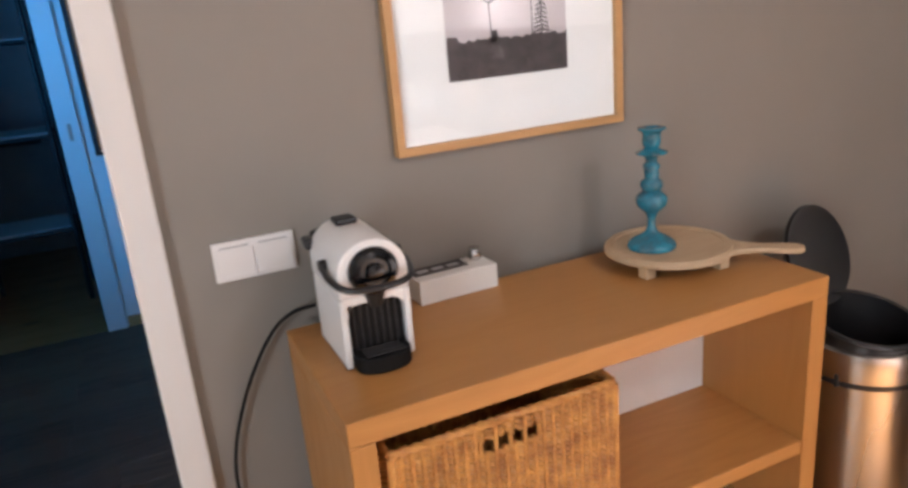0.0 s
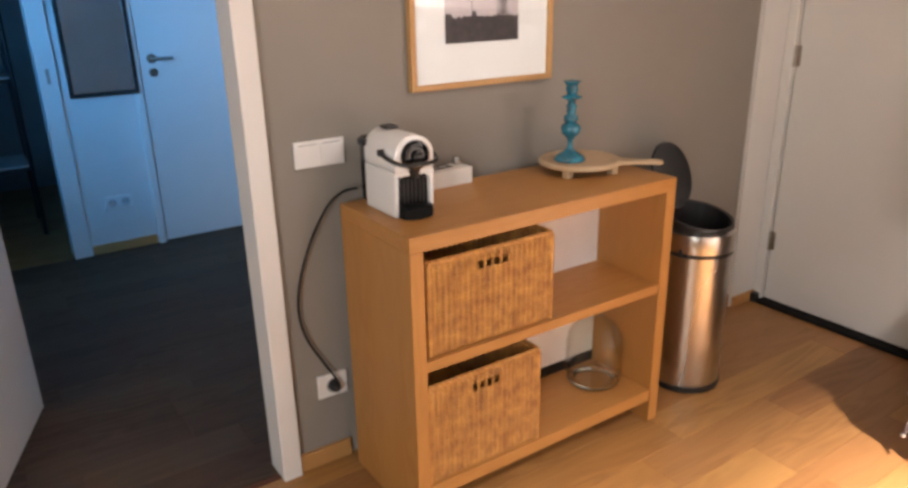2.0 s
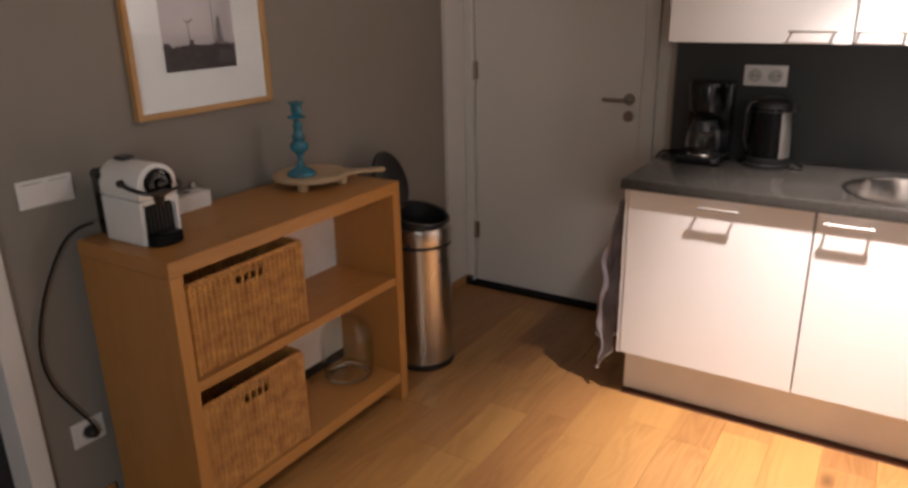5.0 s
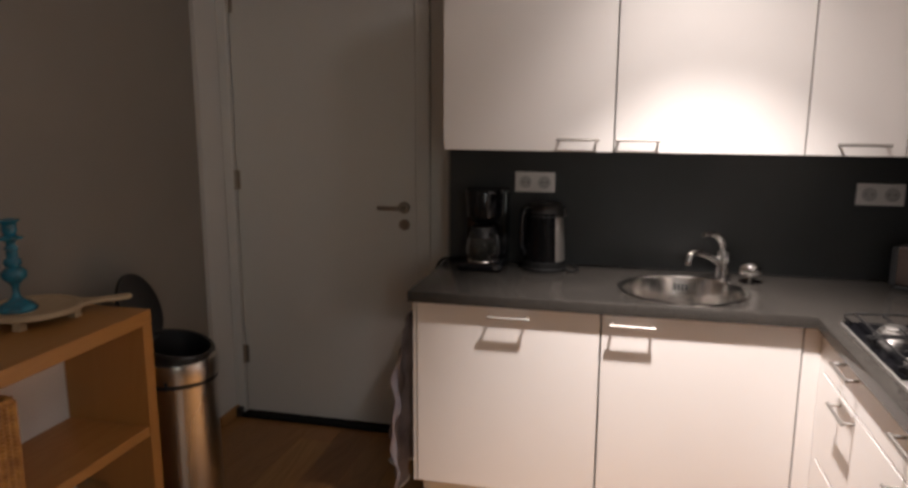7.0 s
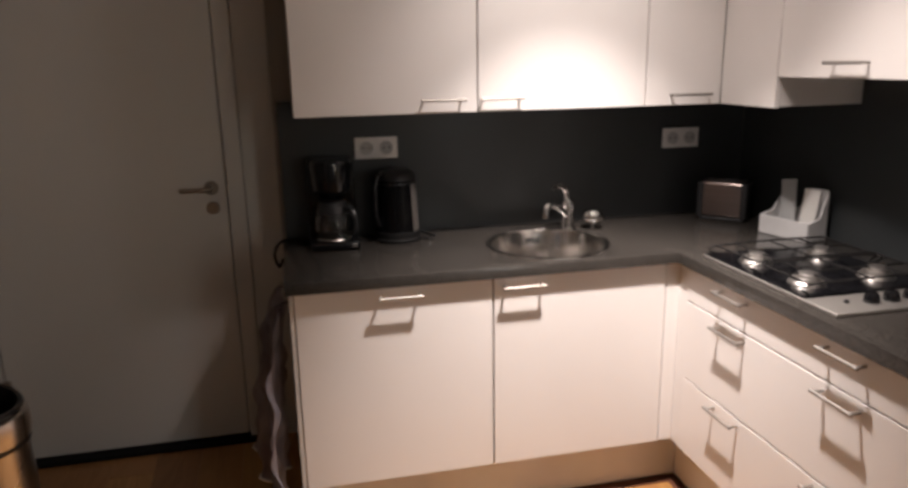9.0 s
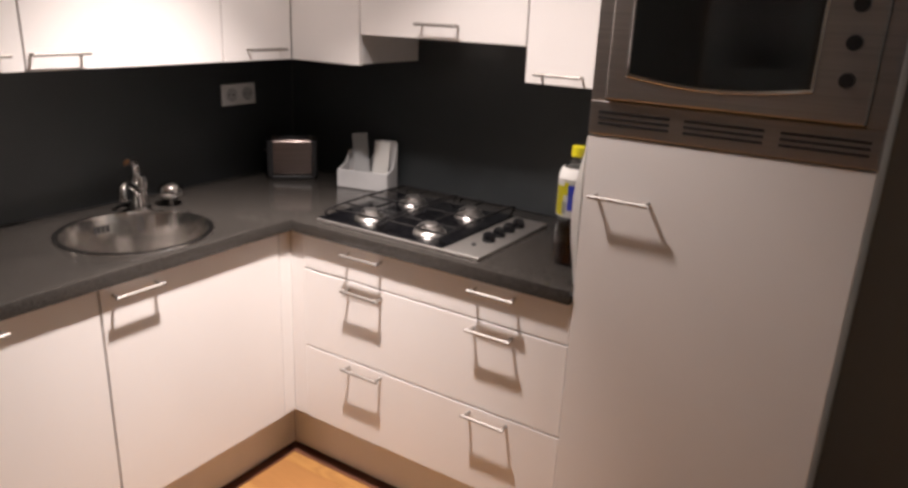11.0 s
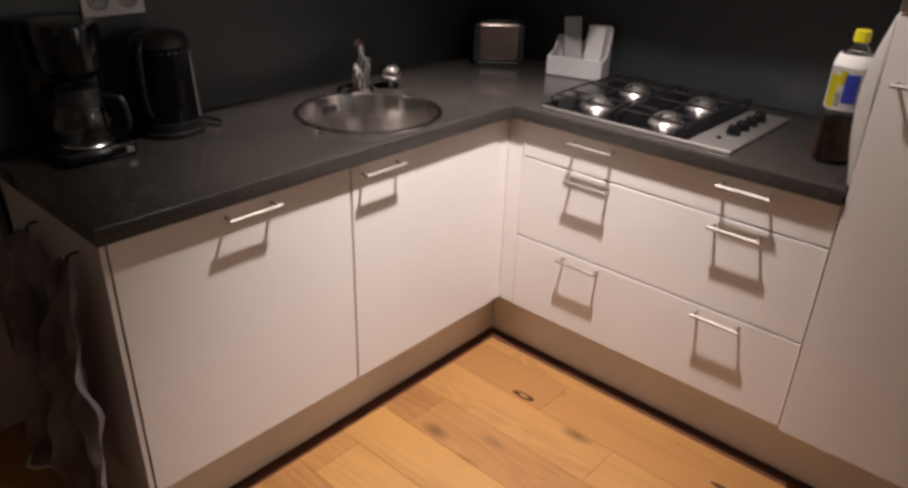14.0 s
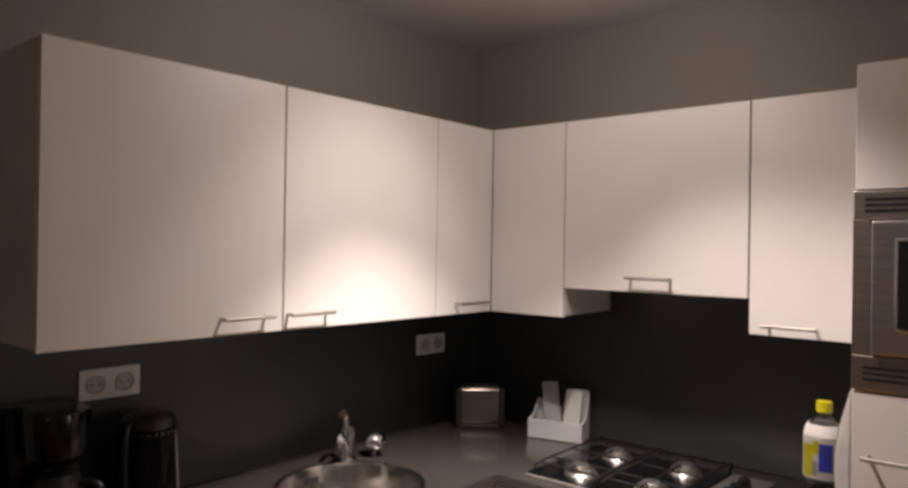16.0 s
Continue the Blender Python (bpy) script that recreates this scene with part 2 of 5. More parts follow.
M_PAPER = material("paper", (0.80, 0.79, 0.76), 0.7, 0, (0.74, 0.73, 0.70), 3, 200, 0.02)
M_CARD = material("grey_card", (0.42, 0.43, 0.43), 0.6, 0, None, 5, 120, 0.02)
M_TURQ = material("turquoise_glaze", (0.022, 0.24, 0.36), 0.25, 0, (0.030, 0.115, 0.165), 34, 160, 0.15, amount=0.6, coat=0.4)
M_CLOTH = material("grey_tea_towel", (0.62, 0.58, 0.62), 0.95, 0, (0.16, 0.135, 0.165), 7, 900, 0.3, (2.4, 1, 0.8))
M_WHITECLOTH = material("white_cloth", (0.80, 0.78, 0.75), 0.95, 0, (0.72, 0.70, 0.67), 12, 800, 0.3)
M_GLASS = glass("clear_glass", (0.95, 0.97, 0.96))
M_THIN = bpy.data.materials.new("thin_clear_glass")
M_THIN.use_nodes = True
tn, tk = M_THIN.node_tree.nodes, M_THIN.node_tree.links
clear, shine, facing, both = tn.new("ShaderNodeBsdfTransparent"), tn.new("ShaderNodeBsdfGlossy"), tn.new("ShaderNodeLayerWeight"), tn.new("ShaderNodeMixShader")
clear.inputs["Color"].default_value, shine.inputs["Roughness"].default_value, facing.inputs["Blend"].default_value = (0.985, 0.992, 0.98, 1), 0.03, 0.10
tk.new(facing.outputs["Facing"], both.inputs[0])
tk.new(clear.outputs[0], both.inputs[1])
tk.new(shine.outputs[0], both.inputs[2])
tk.new(both.outputs[0], tn["Material Output"].inputs["Surface"])
M_CUP = material("grey_white_plastic", (0.56, 0.56, 0.56), 0.4, 0, None, 8, 200, 0.0)
M_PANE = glass("picture_glass", (1, 1, 1), 0.03)
M_TEA = glass("iced_tea", (0.30, 0.08, 0.02), 0.02, 1.33)
M_YELLOW = material("yellow_plastic", (0.75, 0.68, 0.02), 0.35, 0, None, 20, 200, 0.0)
M_BLUE = material("blue_label", (0.08, 0.11, 0.70), 0.4, 0, None, 20, 200, 0.0)
M_SCREEN = material("microwave_glass", (0.006, 0.007, 0.007), 0.06, 0, None, 8, 200, 0.0, rough_var=0.02)
M_SKYPRINT = material("photo_sky", (0.56, 0.50, 0.50), 0.5, 0, (0.44, 0.39, 0.39), 5, 60, 0.0)
M_INK = material("photo_ink", (0.035, 0.028, 0.028), 0.5, 0, (0.075, 0.06, 0.058), 45, 160, 0.0)
M_MIRROR = material("mirror_silver", (0.86, 0.88, 0.88), 0.03, 1.0, None, 3, 50, 0.0, rough_var=0.01)
M_BURNER = material("burner_aluminium", (0.62, 0.60, 0.57), 0.36, 1.0, (0.48, 0.46, 0.44), 14, 200, 0.05)
M_TOAST = material("dull_steel", (0.37, 0.30, 0.28), 0.30, 1.0, (0.30, 0.25, 0.23), 3, 40, 0.03, (1, 1, 40))
M_TILE = material("grey_tile", (0.30, 0.31, 0.31), 0.3, 0, (0.24, 0.25, 0.25), 4, 120, 0.05)
for m in (M_IRON, M_RUBBER, M_KNOT):
    m.node_tree.nodes["Principled BSDF"].inputs["Specular IOR Level"].default_value = 0.18


# ---- building helpers ----
def box(x0, x1, y0, y1, z0, z1, bevel=0.0, seg=2, into=None):
    bm = into or bmesh.new()
    got = bmesh.ops.create_cube(bm, size=1.0)["verts"]
    for v in got:
        v.co = Vector(((x0 + x1) / 2 + v.co.x * abs(x1 - x0), (y0 + y1) / 2 + v.co.y * abs(y1 - y0), (z0 + z1) / 2 + v.co.z * abs(z1 - z0)))
    if bevel:
        edges = {e for v in got for e in v.link_edges}
        bmesh.ops.bevel(bm, geom=list(edges), offset=bevel, segments=seg, profile=0.5, affect="EDGES")
    return bm


ROUND = set()        # meshes with turned or bent shapes, shaded smooth over wider angles


def lathe(profile, seg=32, at=(0, 0, 0), into=None):
    """A turned shape from (radius, height) pairs, round the z axis."""
    bm = into or bmesh.new()
    ROUND.add(id(bm))
    rings = []
    for r, z in profile:
        if r <= 1e-5:
            rings.append([bm.verts.new((at[0], at[1], at[2] + z))])
        else:
            rings.append([bm.verts.new((at[0] + r * math.cos(2 * math.pi * i / seg), at[1] + r * math.sin(2 * math.pi * i / seg), at[2] + z)) for i in range(seg)])
    for a, b in zip(rings, rings[1:]):
        for i in range(seg):
            j = (i + 1) % seg
            if len(a) == 1 and len(b) == 1:
                continue
            if len(a) == 1:
                bm.faces.new((a[0], b[j], b[i]))
            elif len(b) == 1:
                bm.faces.new((a[i], a[j], b[0]))
            else:
                bm.faces.new((a[i], a[j], b[j], b[i]))
    return bm


def tube(points, radius, seg=8, into=None, cap=True, flat=1.0):
    """A bent rod through points."""
    bm = into or bmesh.new()
    ROUND.add(id(bm))
    pts = [Vector(p) for p in points]
    rings, up = [], None
    for i, p in enumerate(pts):
        d = (pts[min(i + 1, len(pts) - 1)] - pts[max(i - 1, 0)]).normalized()
        if up is None:
            up = Vector((0, 0, 1)) if abs(d.z) < 0.9 else Vector((1, 0, 0))
        side = d.cross(up).normalized()
        up = side.cross(d).normalized()
        rings.append([bm.verts.new(p + side * math.cos(2 * math.pi * k / seg) * radius + up * math.sin(2 * math.pi * k / seg) * radius * flat) for k in range(seg)])
    for a, b in zip(rings, rings[1:]):
        for k in range(seg):
            bm.faces.new((a[k], a[(k + 1) % seg], b[(k + 1) % seg], b[k]))
    if cap:
        bm.faces.new(rings[0][::-1])
        bm.faces.new(rings[-1])
    return bm


def smooth_path(points, n=8):
    """Points of a Catmull-Rom curve through the given ones."""
    p = [Vector(q) for q in points]
    p = [p[0] * 2 - p[1]] + p + [p[-1] * 2 - p[-2]]
    out = []
    for a, b, c, d in zip(p, p[1:], p[2:], p[3:]):
        for k in range(n):
            t = k / n
            out.append(0.5 * ((2 * b) + (c - a) * t + (2 * a - 5 * b + 4 * c - d) * t * t + (3 * b - a - 3 * c + d) * t ** 3))
    return out + [p[-2]]


def prism(outline, y0, y1, axis="y", bevel=0.0, seg=2, into=None):
    """A flat outline drawn out along an axis; the outline is (x, z) for y, (x, y) for z, (y, z) for x."""
    bm = into or bmesh.new()
    put = {"y": lambda a, b, c: (a, c, b), "z": lambda a, b, c: (a, b, c), "x": lambda a, b, c: (c, a, b)}[axis]
    vs = [bm.verts.new(put(a, b, y0)) for a, b in outline]
    f = bm.faces.new(vs)
    out = bmesh.ops.extrude_face_region(bm, geom=[f])
    new_v = [g for g in out["geom"] if isinstance(g, bmesh.types.BMVert)]
    d = Vector(put(0, 0, y1)) - Vector(put(0, 0, y0))
    bmesh.ops.translate(bm, verts=new_v, vec=d)
    bmesh.ops.recalc_face_normals(bm, faces=bm.faces[:])
    if bevel:
        bmesh.ops.bevel(bm, geom=bm.edges[:], offset=bevel, segments=seg, profile=0.5, affect="EDGES")
    return bm


def mesh_object(name, bm, mat, smooth=18):
    if smooth == 18 and id(bm) in ROUND:
        smooth = 42
    ROUND.discard(id(bm))
    bmesh.ops.recalc_face_normals(bm, faces=bm.faces[:])
    me = bpy.data.meshes.new(name)
    bm.to_mesh(me)
    bm.free()
    me.materials.append(mat)
    if smooth:
        me.shade_smooth()
        me.set_sharp_from_angle(angle=radians(smooth))
    return new(name, me)


def thing(name, at, label, category, group="", kind=""):
    ob = new(name)
    ob.location = at
    ob.empty_display_size = 0.05
    return tagged(ob, label, category, group, kind)


def origin_of(ob):
    p = Vector((0, 0, 0))
    while ob:
        p += ob.location
        ob = ob.parent
    return p


def part(name, bm, mat, parent, label="", smooth=18):
    """Links a bmesh, given in world metres, as one mesh under a thing or a part."""
    bmesh.ops.translate(bm, verts=bm.verts[:], vec=-origin_of(parent))
    ob = mesh_object(name, bm, mat, smooth)
    ob.parent = parent
    return tagged(ob, label)


def solid(name, bm, mat, label="", category="", kind="", group="", smooth=18):
    return tagged(mesh_object(name, bm, mat, smooth), label, category, group, kind)


def turned(bm, matrix):
    bmesh.ops.transform(bm, matrix=matrix, verts=bm.verts[:])
    return bm


# ---- the large structure ----
TOP = 2.33
S = "structure"
GY, WX, SY = 1.58, 2.37, -1.345      # grey wall, kitchen wall, hob wall

floor = solid("floor", box(-3.2, 2.70, -1.5, 6.2, -0.12, -0.012), M_SUB, "oak plank floor through kitchen and hall", "floor", S)
solid("ceiling", box(-3.2, 2.80, -1.5, 6.2, TOP, TOP + 0.12), M_CEIL, "plain white plastered ceiling", "ceiling", S)

bm = box(0.25, 2.39, GY, GY + 0.07, -0.012, TOP)
box(-0.66, 0.25, GY, GY + 0.07, 2.10, TOP, into=bm)
box(-3.2, -0.66, GY, GY + 0.07, -0.012, TOP, into=bm)
solid("wall_north", bm, M_GREY, "warm grey painted wall with an open doorway", "wall", S)
bm = box(WX, 2.70, SY - 0.15, 0.47, -0.012, TOP)
box(WX, 2.70, 0.47, 1.555, 2.14, TOP, into=bm)
solid("wall_east", bm, M_GREY, "grey painted wall behind the kitchen units", "wall", S)
solid("wall_recess_north", box(2.392, 2.70, 1.560, 1.69, -0.012, TOP), M_WHITEWALL, "white side of the door recess", "wall", S)
solid("wall_recess_back", box(2.645, 2.70, 0.47, 1.56, -0.012, 2.14), M_WHITEWALL, "white back of the door recess", "wall", S)
bm = box(-1.65, WX, SY - 0.15, SY, -0.012, TOP)
box(-3.2, -2.95, SY - 0.15, SY, -0.012, TOP, into=bm)
box(-2.95, -1.65, SY - 0.15, SY, -0.012, 0.90, into=bm)
box(-2.95, -1.65, SY - 0.15, SY, 2.20, TOP, into=bm)
solid("wall_south", bm, M_GREY, "grey painted wall with a window beyond the kitchen", "wall", S)
solid("wall_west", box(-3.2, -3.08, SY, GY, -0.012, TOP), M_GREY, "plain grey painted wall", "wall", S)

# hall
HY = 4.14
bm = box(0.0, 0.435, HY, HY + 0.12, -0.012, TOP)
box(-1.3, 1.55, HY, HY + 0.12, 2.12, TOP, into=bm)
box(1.345, 1.55, HY, HY + 0.12, -0.012, 2.12, into=bm)
box(-1.3, -0.82, HY, HY + 0.12, -0.012, 2.12, into=bm)
solid("wall_hall_north", bm, M_WHITEWALL, "white painted hall wall", "wall", S)
solid("wall_hall_east", box(1.45, 1.55, GY + 0.07, HY, -0.012, TOP), M_WHITEWALL, "white painted hall wall", "wall", S)
bm = box(-1.3, -1.2, GY + 0.07, 1.85, -0.012, TOP)
box(-1.3, -1.2, 2.75, HY, -0.012, TOP, into=bm)
box(-1.3, -1.2, 1.85, 2.75, -0.012, 0.90, into=bm)
box(-1.3, -1.2, 1.85, 2.75, 2.15, TOP, into=bm)
solid("wall_hall_west", bm, M_WHITEWALL, "white painted hall wall with a window", "wall", S)
solid("wall_hall_south", box(0.264, 1.45, GY + 0.072, GY + 0.082, -0.012, TOP), M_WHITEWALL, "white painted hall side of the kitchen wall", "wall", S)
bm = box(-1.3, 1.55, 6.1, 6.2, -0.012, TOP)
box(-1.3, -1.2, HY + 0.12, 6.1, -0.012, TOP, into=bm)
box(0.45, 0.55, HY + 0.12, 6.1, -0.012, TOP, into=bm)
solid("wall_back_room", bm, M_TILE, "grey walls of a dark back room", "wall", S)


w = thing("window_1", (-2.3, SY - 0.1, 0.90), "white framed window in the south wall", "window", kind=S)
wy = SY - 0.10
bm = box(-2.95, -1.65, wy - 0.03, wy + 0.03, 0.90, 0.96, 0.004)
box(-2.95, -1.65, wy - 0.03, wy + 0.03, 2.14, 2.20, 0.004, into=bm)
for a in (-2.95, -2.33, -1.71):
    box(a, a + 0.06, wy - 0.028, wy + 0.028, 0.96, 2.14, 0.004, into=bm)
part("window_frame", bm, M_GLOSSWHITE, w)
for a, c in ((-2.89, -2.33), (-2.27, -1.71)):
    p = part("pane", box(a, c, wy - 0.003, wy + 0.003, 0.96, 2.14), M_PANE, w)
    p.visible_shadow = False
part("window_sill", box(-3.0, -1.60, SY, SY + 0.12, 0.87, 0.90, 0.006), M_GLOSSWHITE, w)
w = thing("window_2", (-1.25, 2.3, 0.90), "narrow white framed hall window", "window", kind=S)
bm = box(-1.28, -1.22, 1.85, 2.75, 0.90, 0.96, 0.004)
box(-1.28, -1.22, 1.85, 2.75, 2.09, 2.15, 0.004, into=bm)
for a in (1.85, 2.69):
    box(-1.278, -1.222, a, a + 0.06, 0.96, 2.09, 0.004, into=bm)
part("window_frame", bm, M_GLOSSWHITE, w)
p = part("pane", box(-1.253, -1.247, 1.91, 2.69, 0.96, 2.09), M_PANE, w)
p.visible_shadow = False

# white lining of the doorway in the grey wall
bm = box(0.214, 0.274, GY - 0.024, GY + 0.090, -0.005, 2.10, 0.004)
box(-0.71, -0.645, GY - 0.024, GY + 0.090, -0.005, 2.10, 0.004, into=bm)
box(-0.71, 0.274, GY - 0.024, GY + 0.090, 2.10, 2.16, 0.004, into=bm)
solid("doorway_trim", bm, M_GLOSSWHITE, "white painted doorway lining and architrave", "door frame", S)

# skirtings
solid("baseboard", box(0.276, 0.45, GY - 0.014, GY - 0.001, 0.0, 0.06, 0.003), M_SKIRT, "low oak skirting along the grey wall", "baseboard", S)
solid("baseboard", box(1.43, 2.39, GY - 0.014, GY - 0.001, 0.0, 0.06, 0.003), M_SKIRT, "low oak skirting along the grey wall", "baseboard", S)
solid("baseboard", box(2.40, 2.56, 1.546, 1.558, 0.0, 0.05, 0.003), M_SKIRT, "low oak skirting in the door recess", "baseboard", S)
solid("baseboard", box(0.065, 0.42, HY - 0.014, HY - 0.001, 0.0, 0.055, 0.003), M_SKIRT, "low oak skirting in the hall", "baseboard", S)
solid("threshold", box(-0.645, 0.214, GY + 0.0, GY + 0.02, -0.004, 0.004, 0.001), M_DARKSTRIP, "thin dark threshold strip", "threshold", S)


# ---- doors ----
def lever(parent, x, y, z, normal, along, length=0.105):
    """A satin lever handle with round roses; normal and along are unit vectors."""
    n, a = Vector(normal), Vector(along)
    p = Vector((x, y, z))
    rot = n.to_track_quat("Z", "Y").to_matrix().to_4x4()
    rose = turned(lathe([(0, 0), (0.026, 0), (0.026, 0.006), (0.023, 0.009), (0, 0.009)], 24), Matrix.Translation(p) @ rot)
    h = part("door_handle", rose, M_SATIN, parent, "satin metal lever handle")
    arm = smooth_path([p + n * 0.005, p + n * 0.035, p + n * 0.05 + a * 0.012, p + n * 0.052 + a * 0.05, p + n * 0.05 + a * length], 5)
    part("lever", tube(arm, 0.0085, 10), M_SATIN, h)
    q = p - Vector((0, 0, 0.075))
    k = turned(lathe([(0, 0), (0.024, 0), (0.024, 0.005), (0.021, 0.008), (0, 0.008)], 24), Matrix.Translation(q) @ rot)
    part("key_rose", k, M_SATIN, parent, "round satin key rose")


d = thing("door_1", (2.61, 1.09, 0), "closed flush white door with lever handle", "door", kind=S)
part("door_leaf", box(2.605, 2.643, 0.663, 1.508, 0.022, 2.085, 0.003), M_DOOR, d)
bm = box(2.585, 2.644, 0.596, 0.657, -0.004, 2.139, 0.004)
box(2.585, 2.644, 1.514, 1.558, -0.004, 2.139, 0.004, into=bm)
box(2.585, 2.644, 0.657, 1.514, 2.092, 2.139, 0.004, into=bm)
box(2.60, 2.644, 0.472, 0.595, -0.004, 2.139, 0.003, into=bm)
part("door_frame", bm, M_DOOR, d)
for z in (0.305, 1.13, 1.90):
    bm = tube([(2.597, 1.511, z - 0.045), (2.597, 1.511, z + 0.045)], 0.007, 10)
    box(2.6025, 2.606, 1.490, 1.530, z - 0.042, z + 0.042, 0.001, into=bm)
    part("hinge", bm, M_SATIN, d, "dark satin hinge")
lever(d, 2.605, 0.715, 1.03, (-1, 0, 0), (0, 1, 0))
part("strike_plate", box(2.600, 2.607, 0.652, 0.661, 1.04, 1.11, 0.001), M_SATIN, d)
part("sill_strip", box(2.56, 2.644, 0.60, 1.555, -0.006, 0.018, 0.003), M_RUBBER, d, "dark threshold under the door")
part("floor_stop", box(2.555, 2.59, 1.52, 1.55, 0.0, 0.045, 0.004), M_BLACK, d)
d.location.x -= 0.03

d = thing("door_2", (0.88, HY, 0), "closed flush white hall door", "door", kind=S)
part("door_leaf", box(0.475, 1.305, HY - 0.006, HY + 0.034, 0.008, 2.05, 0.003), M_DOOR, d)
bm = box(0.43, 0.470, HY - 0.022, HY + 0.08, -0.004, 2.11, 0.004)
box(1.310, 1.352, HY - 0.022, HY + 0.08, -0.004, 2.11, 0.004, into=bm)
box(0.470, 1.310, HY - 0.022, HY + 0.08, 2.056, 2.11, 0.004, into=bm)
part("door_frame", bm, M_DOOR, d)
lever(d, 0.545, HY - 0.006, 1.075, (0, -1, 0), (1, 0, 0))
part("hinge", tube([(1.308, HY - 0.012, 0.42), (1.308, HY - 0.012, 0.51)], 0.007, 10), M_SATIN, d)

# the open door of the doorway, swung into the hall
ang = math.atan2(2.48 - 1.66, -0.35 + 0.62)
d = thing("door_3", (-0.62, 1.665, 0), "open flush white door swung into the hall", "door", kind=S)
lf = turned(box(0.0, 0.84, 0.0, 0.04, 0.01, 2.06, 0.003), Matrix.Translation((-0.62, 1.665, 0)) @ Matrix.Rotation(ang, 4, "Z"))
part("door_leaf", lf, M_DOOR, d)
ax, nn = Vector((math.cos(ang), math.sin(ang), 0)), Vector((math.sin(ang), -math.cos(ang), 0))
hp = Vector((-0.62, 1.665, 1.04)) + ax * 0.785
lever(d, hp.x, hp.y, hp.z, nn, -ax)

# doorway to the back room
d = thing("door_4", (-0.4, HY, 0), "white frame of an open doorway to a dark room", "door frame", kind=S)
bm = box(-0.035, 0.058, HY - 0.022, HY + 0.14, -0.004, 2.12, 0.004)
box(-0.87, -0.79, HY - 0.022, HY + 0.14, -0.004, 2.12, 0.004, into=bm)
box(-0.79, -0.035, HY - 0.022, HY + 0.14, 2.05, 2.12, 0.004, into=bm)
part("door_frame", bm, M_DOOR, d)
part("strike_plate", box(0.005, 0.022, HY - 0.0245, HY - 0.021, 0.98, 1.06, 0.001), M_SATIN, d)


# ---- kitchen ----
def bar_handle(parent, a, b, out):
    """A round bar on two thin posts between two points on a front, standing off along out."""
    a, b, o = Vector(a), Vector(b), Vector(out)
    u = (b - a).normalized()
    bm = bmesh.new()
    for p in (a + u * 0.009, b - u * 0.009):
        tube([p, p + o * 0.030], 0.0040, 10, into=bm)
    tube([a + o * 0.030, a + u * 0.001 + o * 0.030, b - u * 0.001 + o * 0.030, b + o * 0.030], 0.0047, 14, into=bm)
    return part("handle", bm, M_BAR, parent, "brushed steel bar handle")


FE, FS = 1.823, -0.782       # fronts of the sink run and of the hob run
PL = 0.19                    # top of the plinths
for y0, y1, h in ((-0.153, 0.443, (0.066, 0.200)), (-0.735, -0.155, (-0.316, -0.181))):
    c = thing("base_cabinet", (2.1, (y0 + y1) / 2, 0), "white laminate base cabinet with one door", "cabinet", "kitchen base cabinets")
    part("body", box(FE + 0.021, 2.335, y0 + 0.001, y1 - 0.001, PL, 0.62), M_CABBODY, c)
    rails = box(FE + 0.021, FE + 0.04, y0 + 0.001, y1 - 0.001, 0.62, 0.829)
    box(FE + 0.04, 2.335, y0 + 0.001, y0 + 0.017, 0.62, 0.829, into=rails)
    box(FE + 0.04, 2.335, y1 - 0.017, y1 - 0.001, 0.62, 0.829, into=rails)
    part("carcass_side", rails, M_CABBODY, c)
    dr = part("cabinet_door", box(FE, FE + 0.019, y0 + 0.002, y1 - 0.002, PL + 0.003, 0.827, 0.0015), M_CAB, c)
    bar_handle(dr, (FE, h[0], 0.798), (FE, h[1], 0.798), (-1, 0, 0))
c = thing("corner_filler", (1.84, -0.77, PL), "white laminate filler in the cabinet corner", "cabinet filler")
bm = box(FE + 0.003, FE + 0.021, -0.787, -0.738, PL + 0.003, 0.827, 0.0015)
part("filler_strip", bm, M_CAB, c)
part("filler_strip", box(1.768, FE + 0.002, FS - 0.019, FS - 0.003, PL + 0.003, 0.827, 0.0015), M_CAB, c)

c = thing("drawer_cabinet", (1.33, -1.05, 0), "white laminate cabinet with three wide drawers", "cabinet", "kitchen base cabinets")
part("body", box(0.884, 1.766, SY + 0.02, FS - 0.060, PL, 0.76), M_CABBODY, c)
for z0, z1, hz in ((0.7165, 0.827, 0.800), (0.4535, 0.7115, 0.688), (PL + 0.003, 0.4485, 0.430)):
    dr = part("drawer_front", box(0.8815, 1.765, FS - 0.019, FS, z0, z1, 0.0015), M_CAB, c)
    bar_handle(dr, (1.456, FS, hz), (1.594, FS, hz), (0, 1, 0))
    bar_handle(dr, (1.026, FS, hz), (1.160, FS, hz), (0, 1, 0))

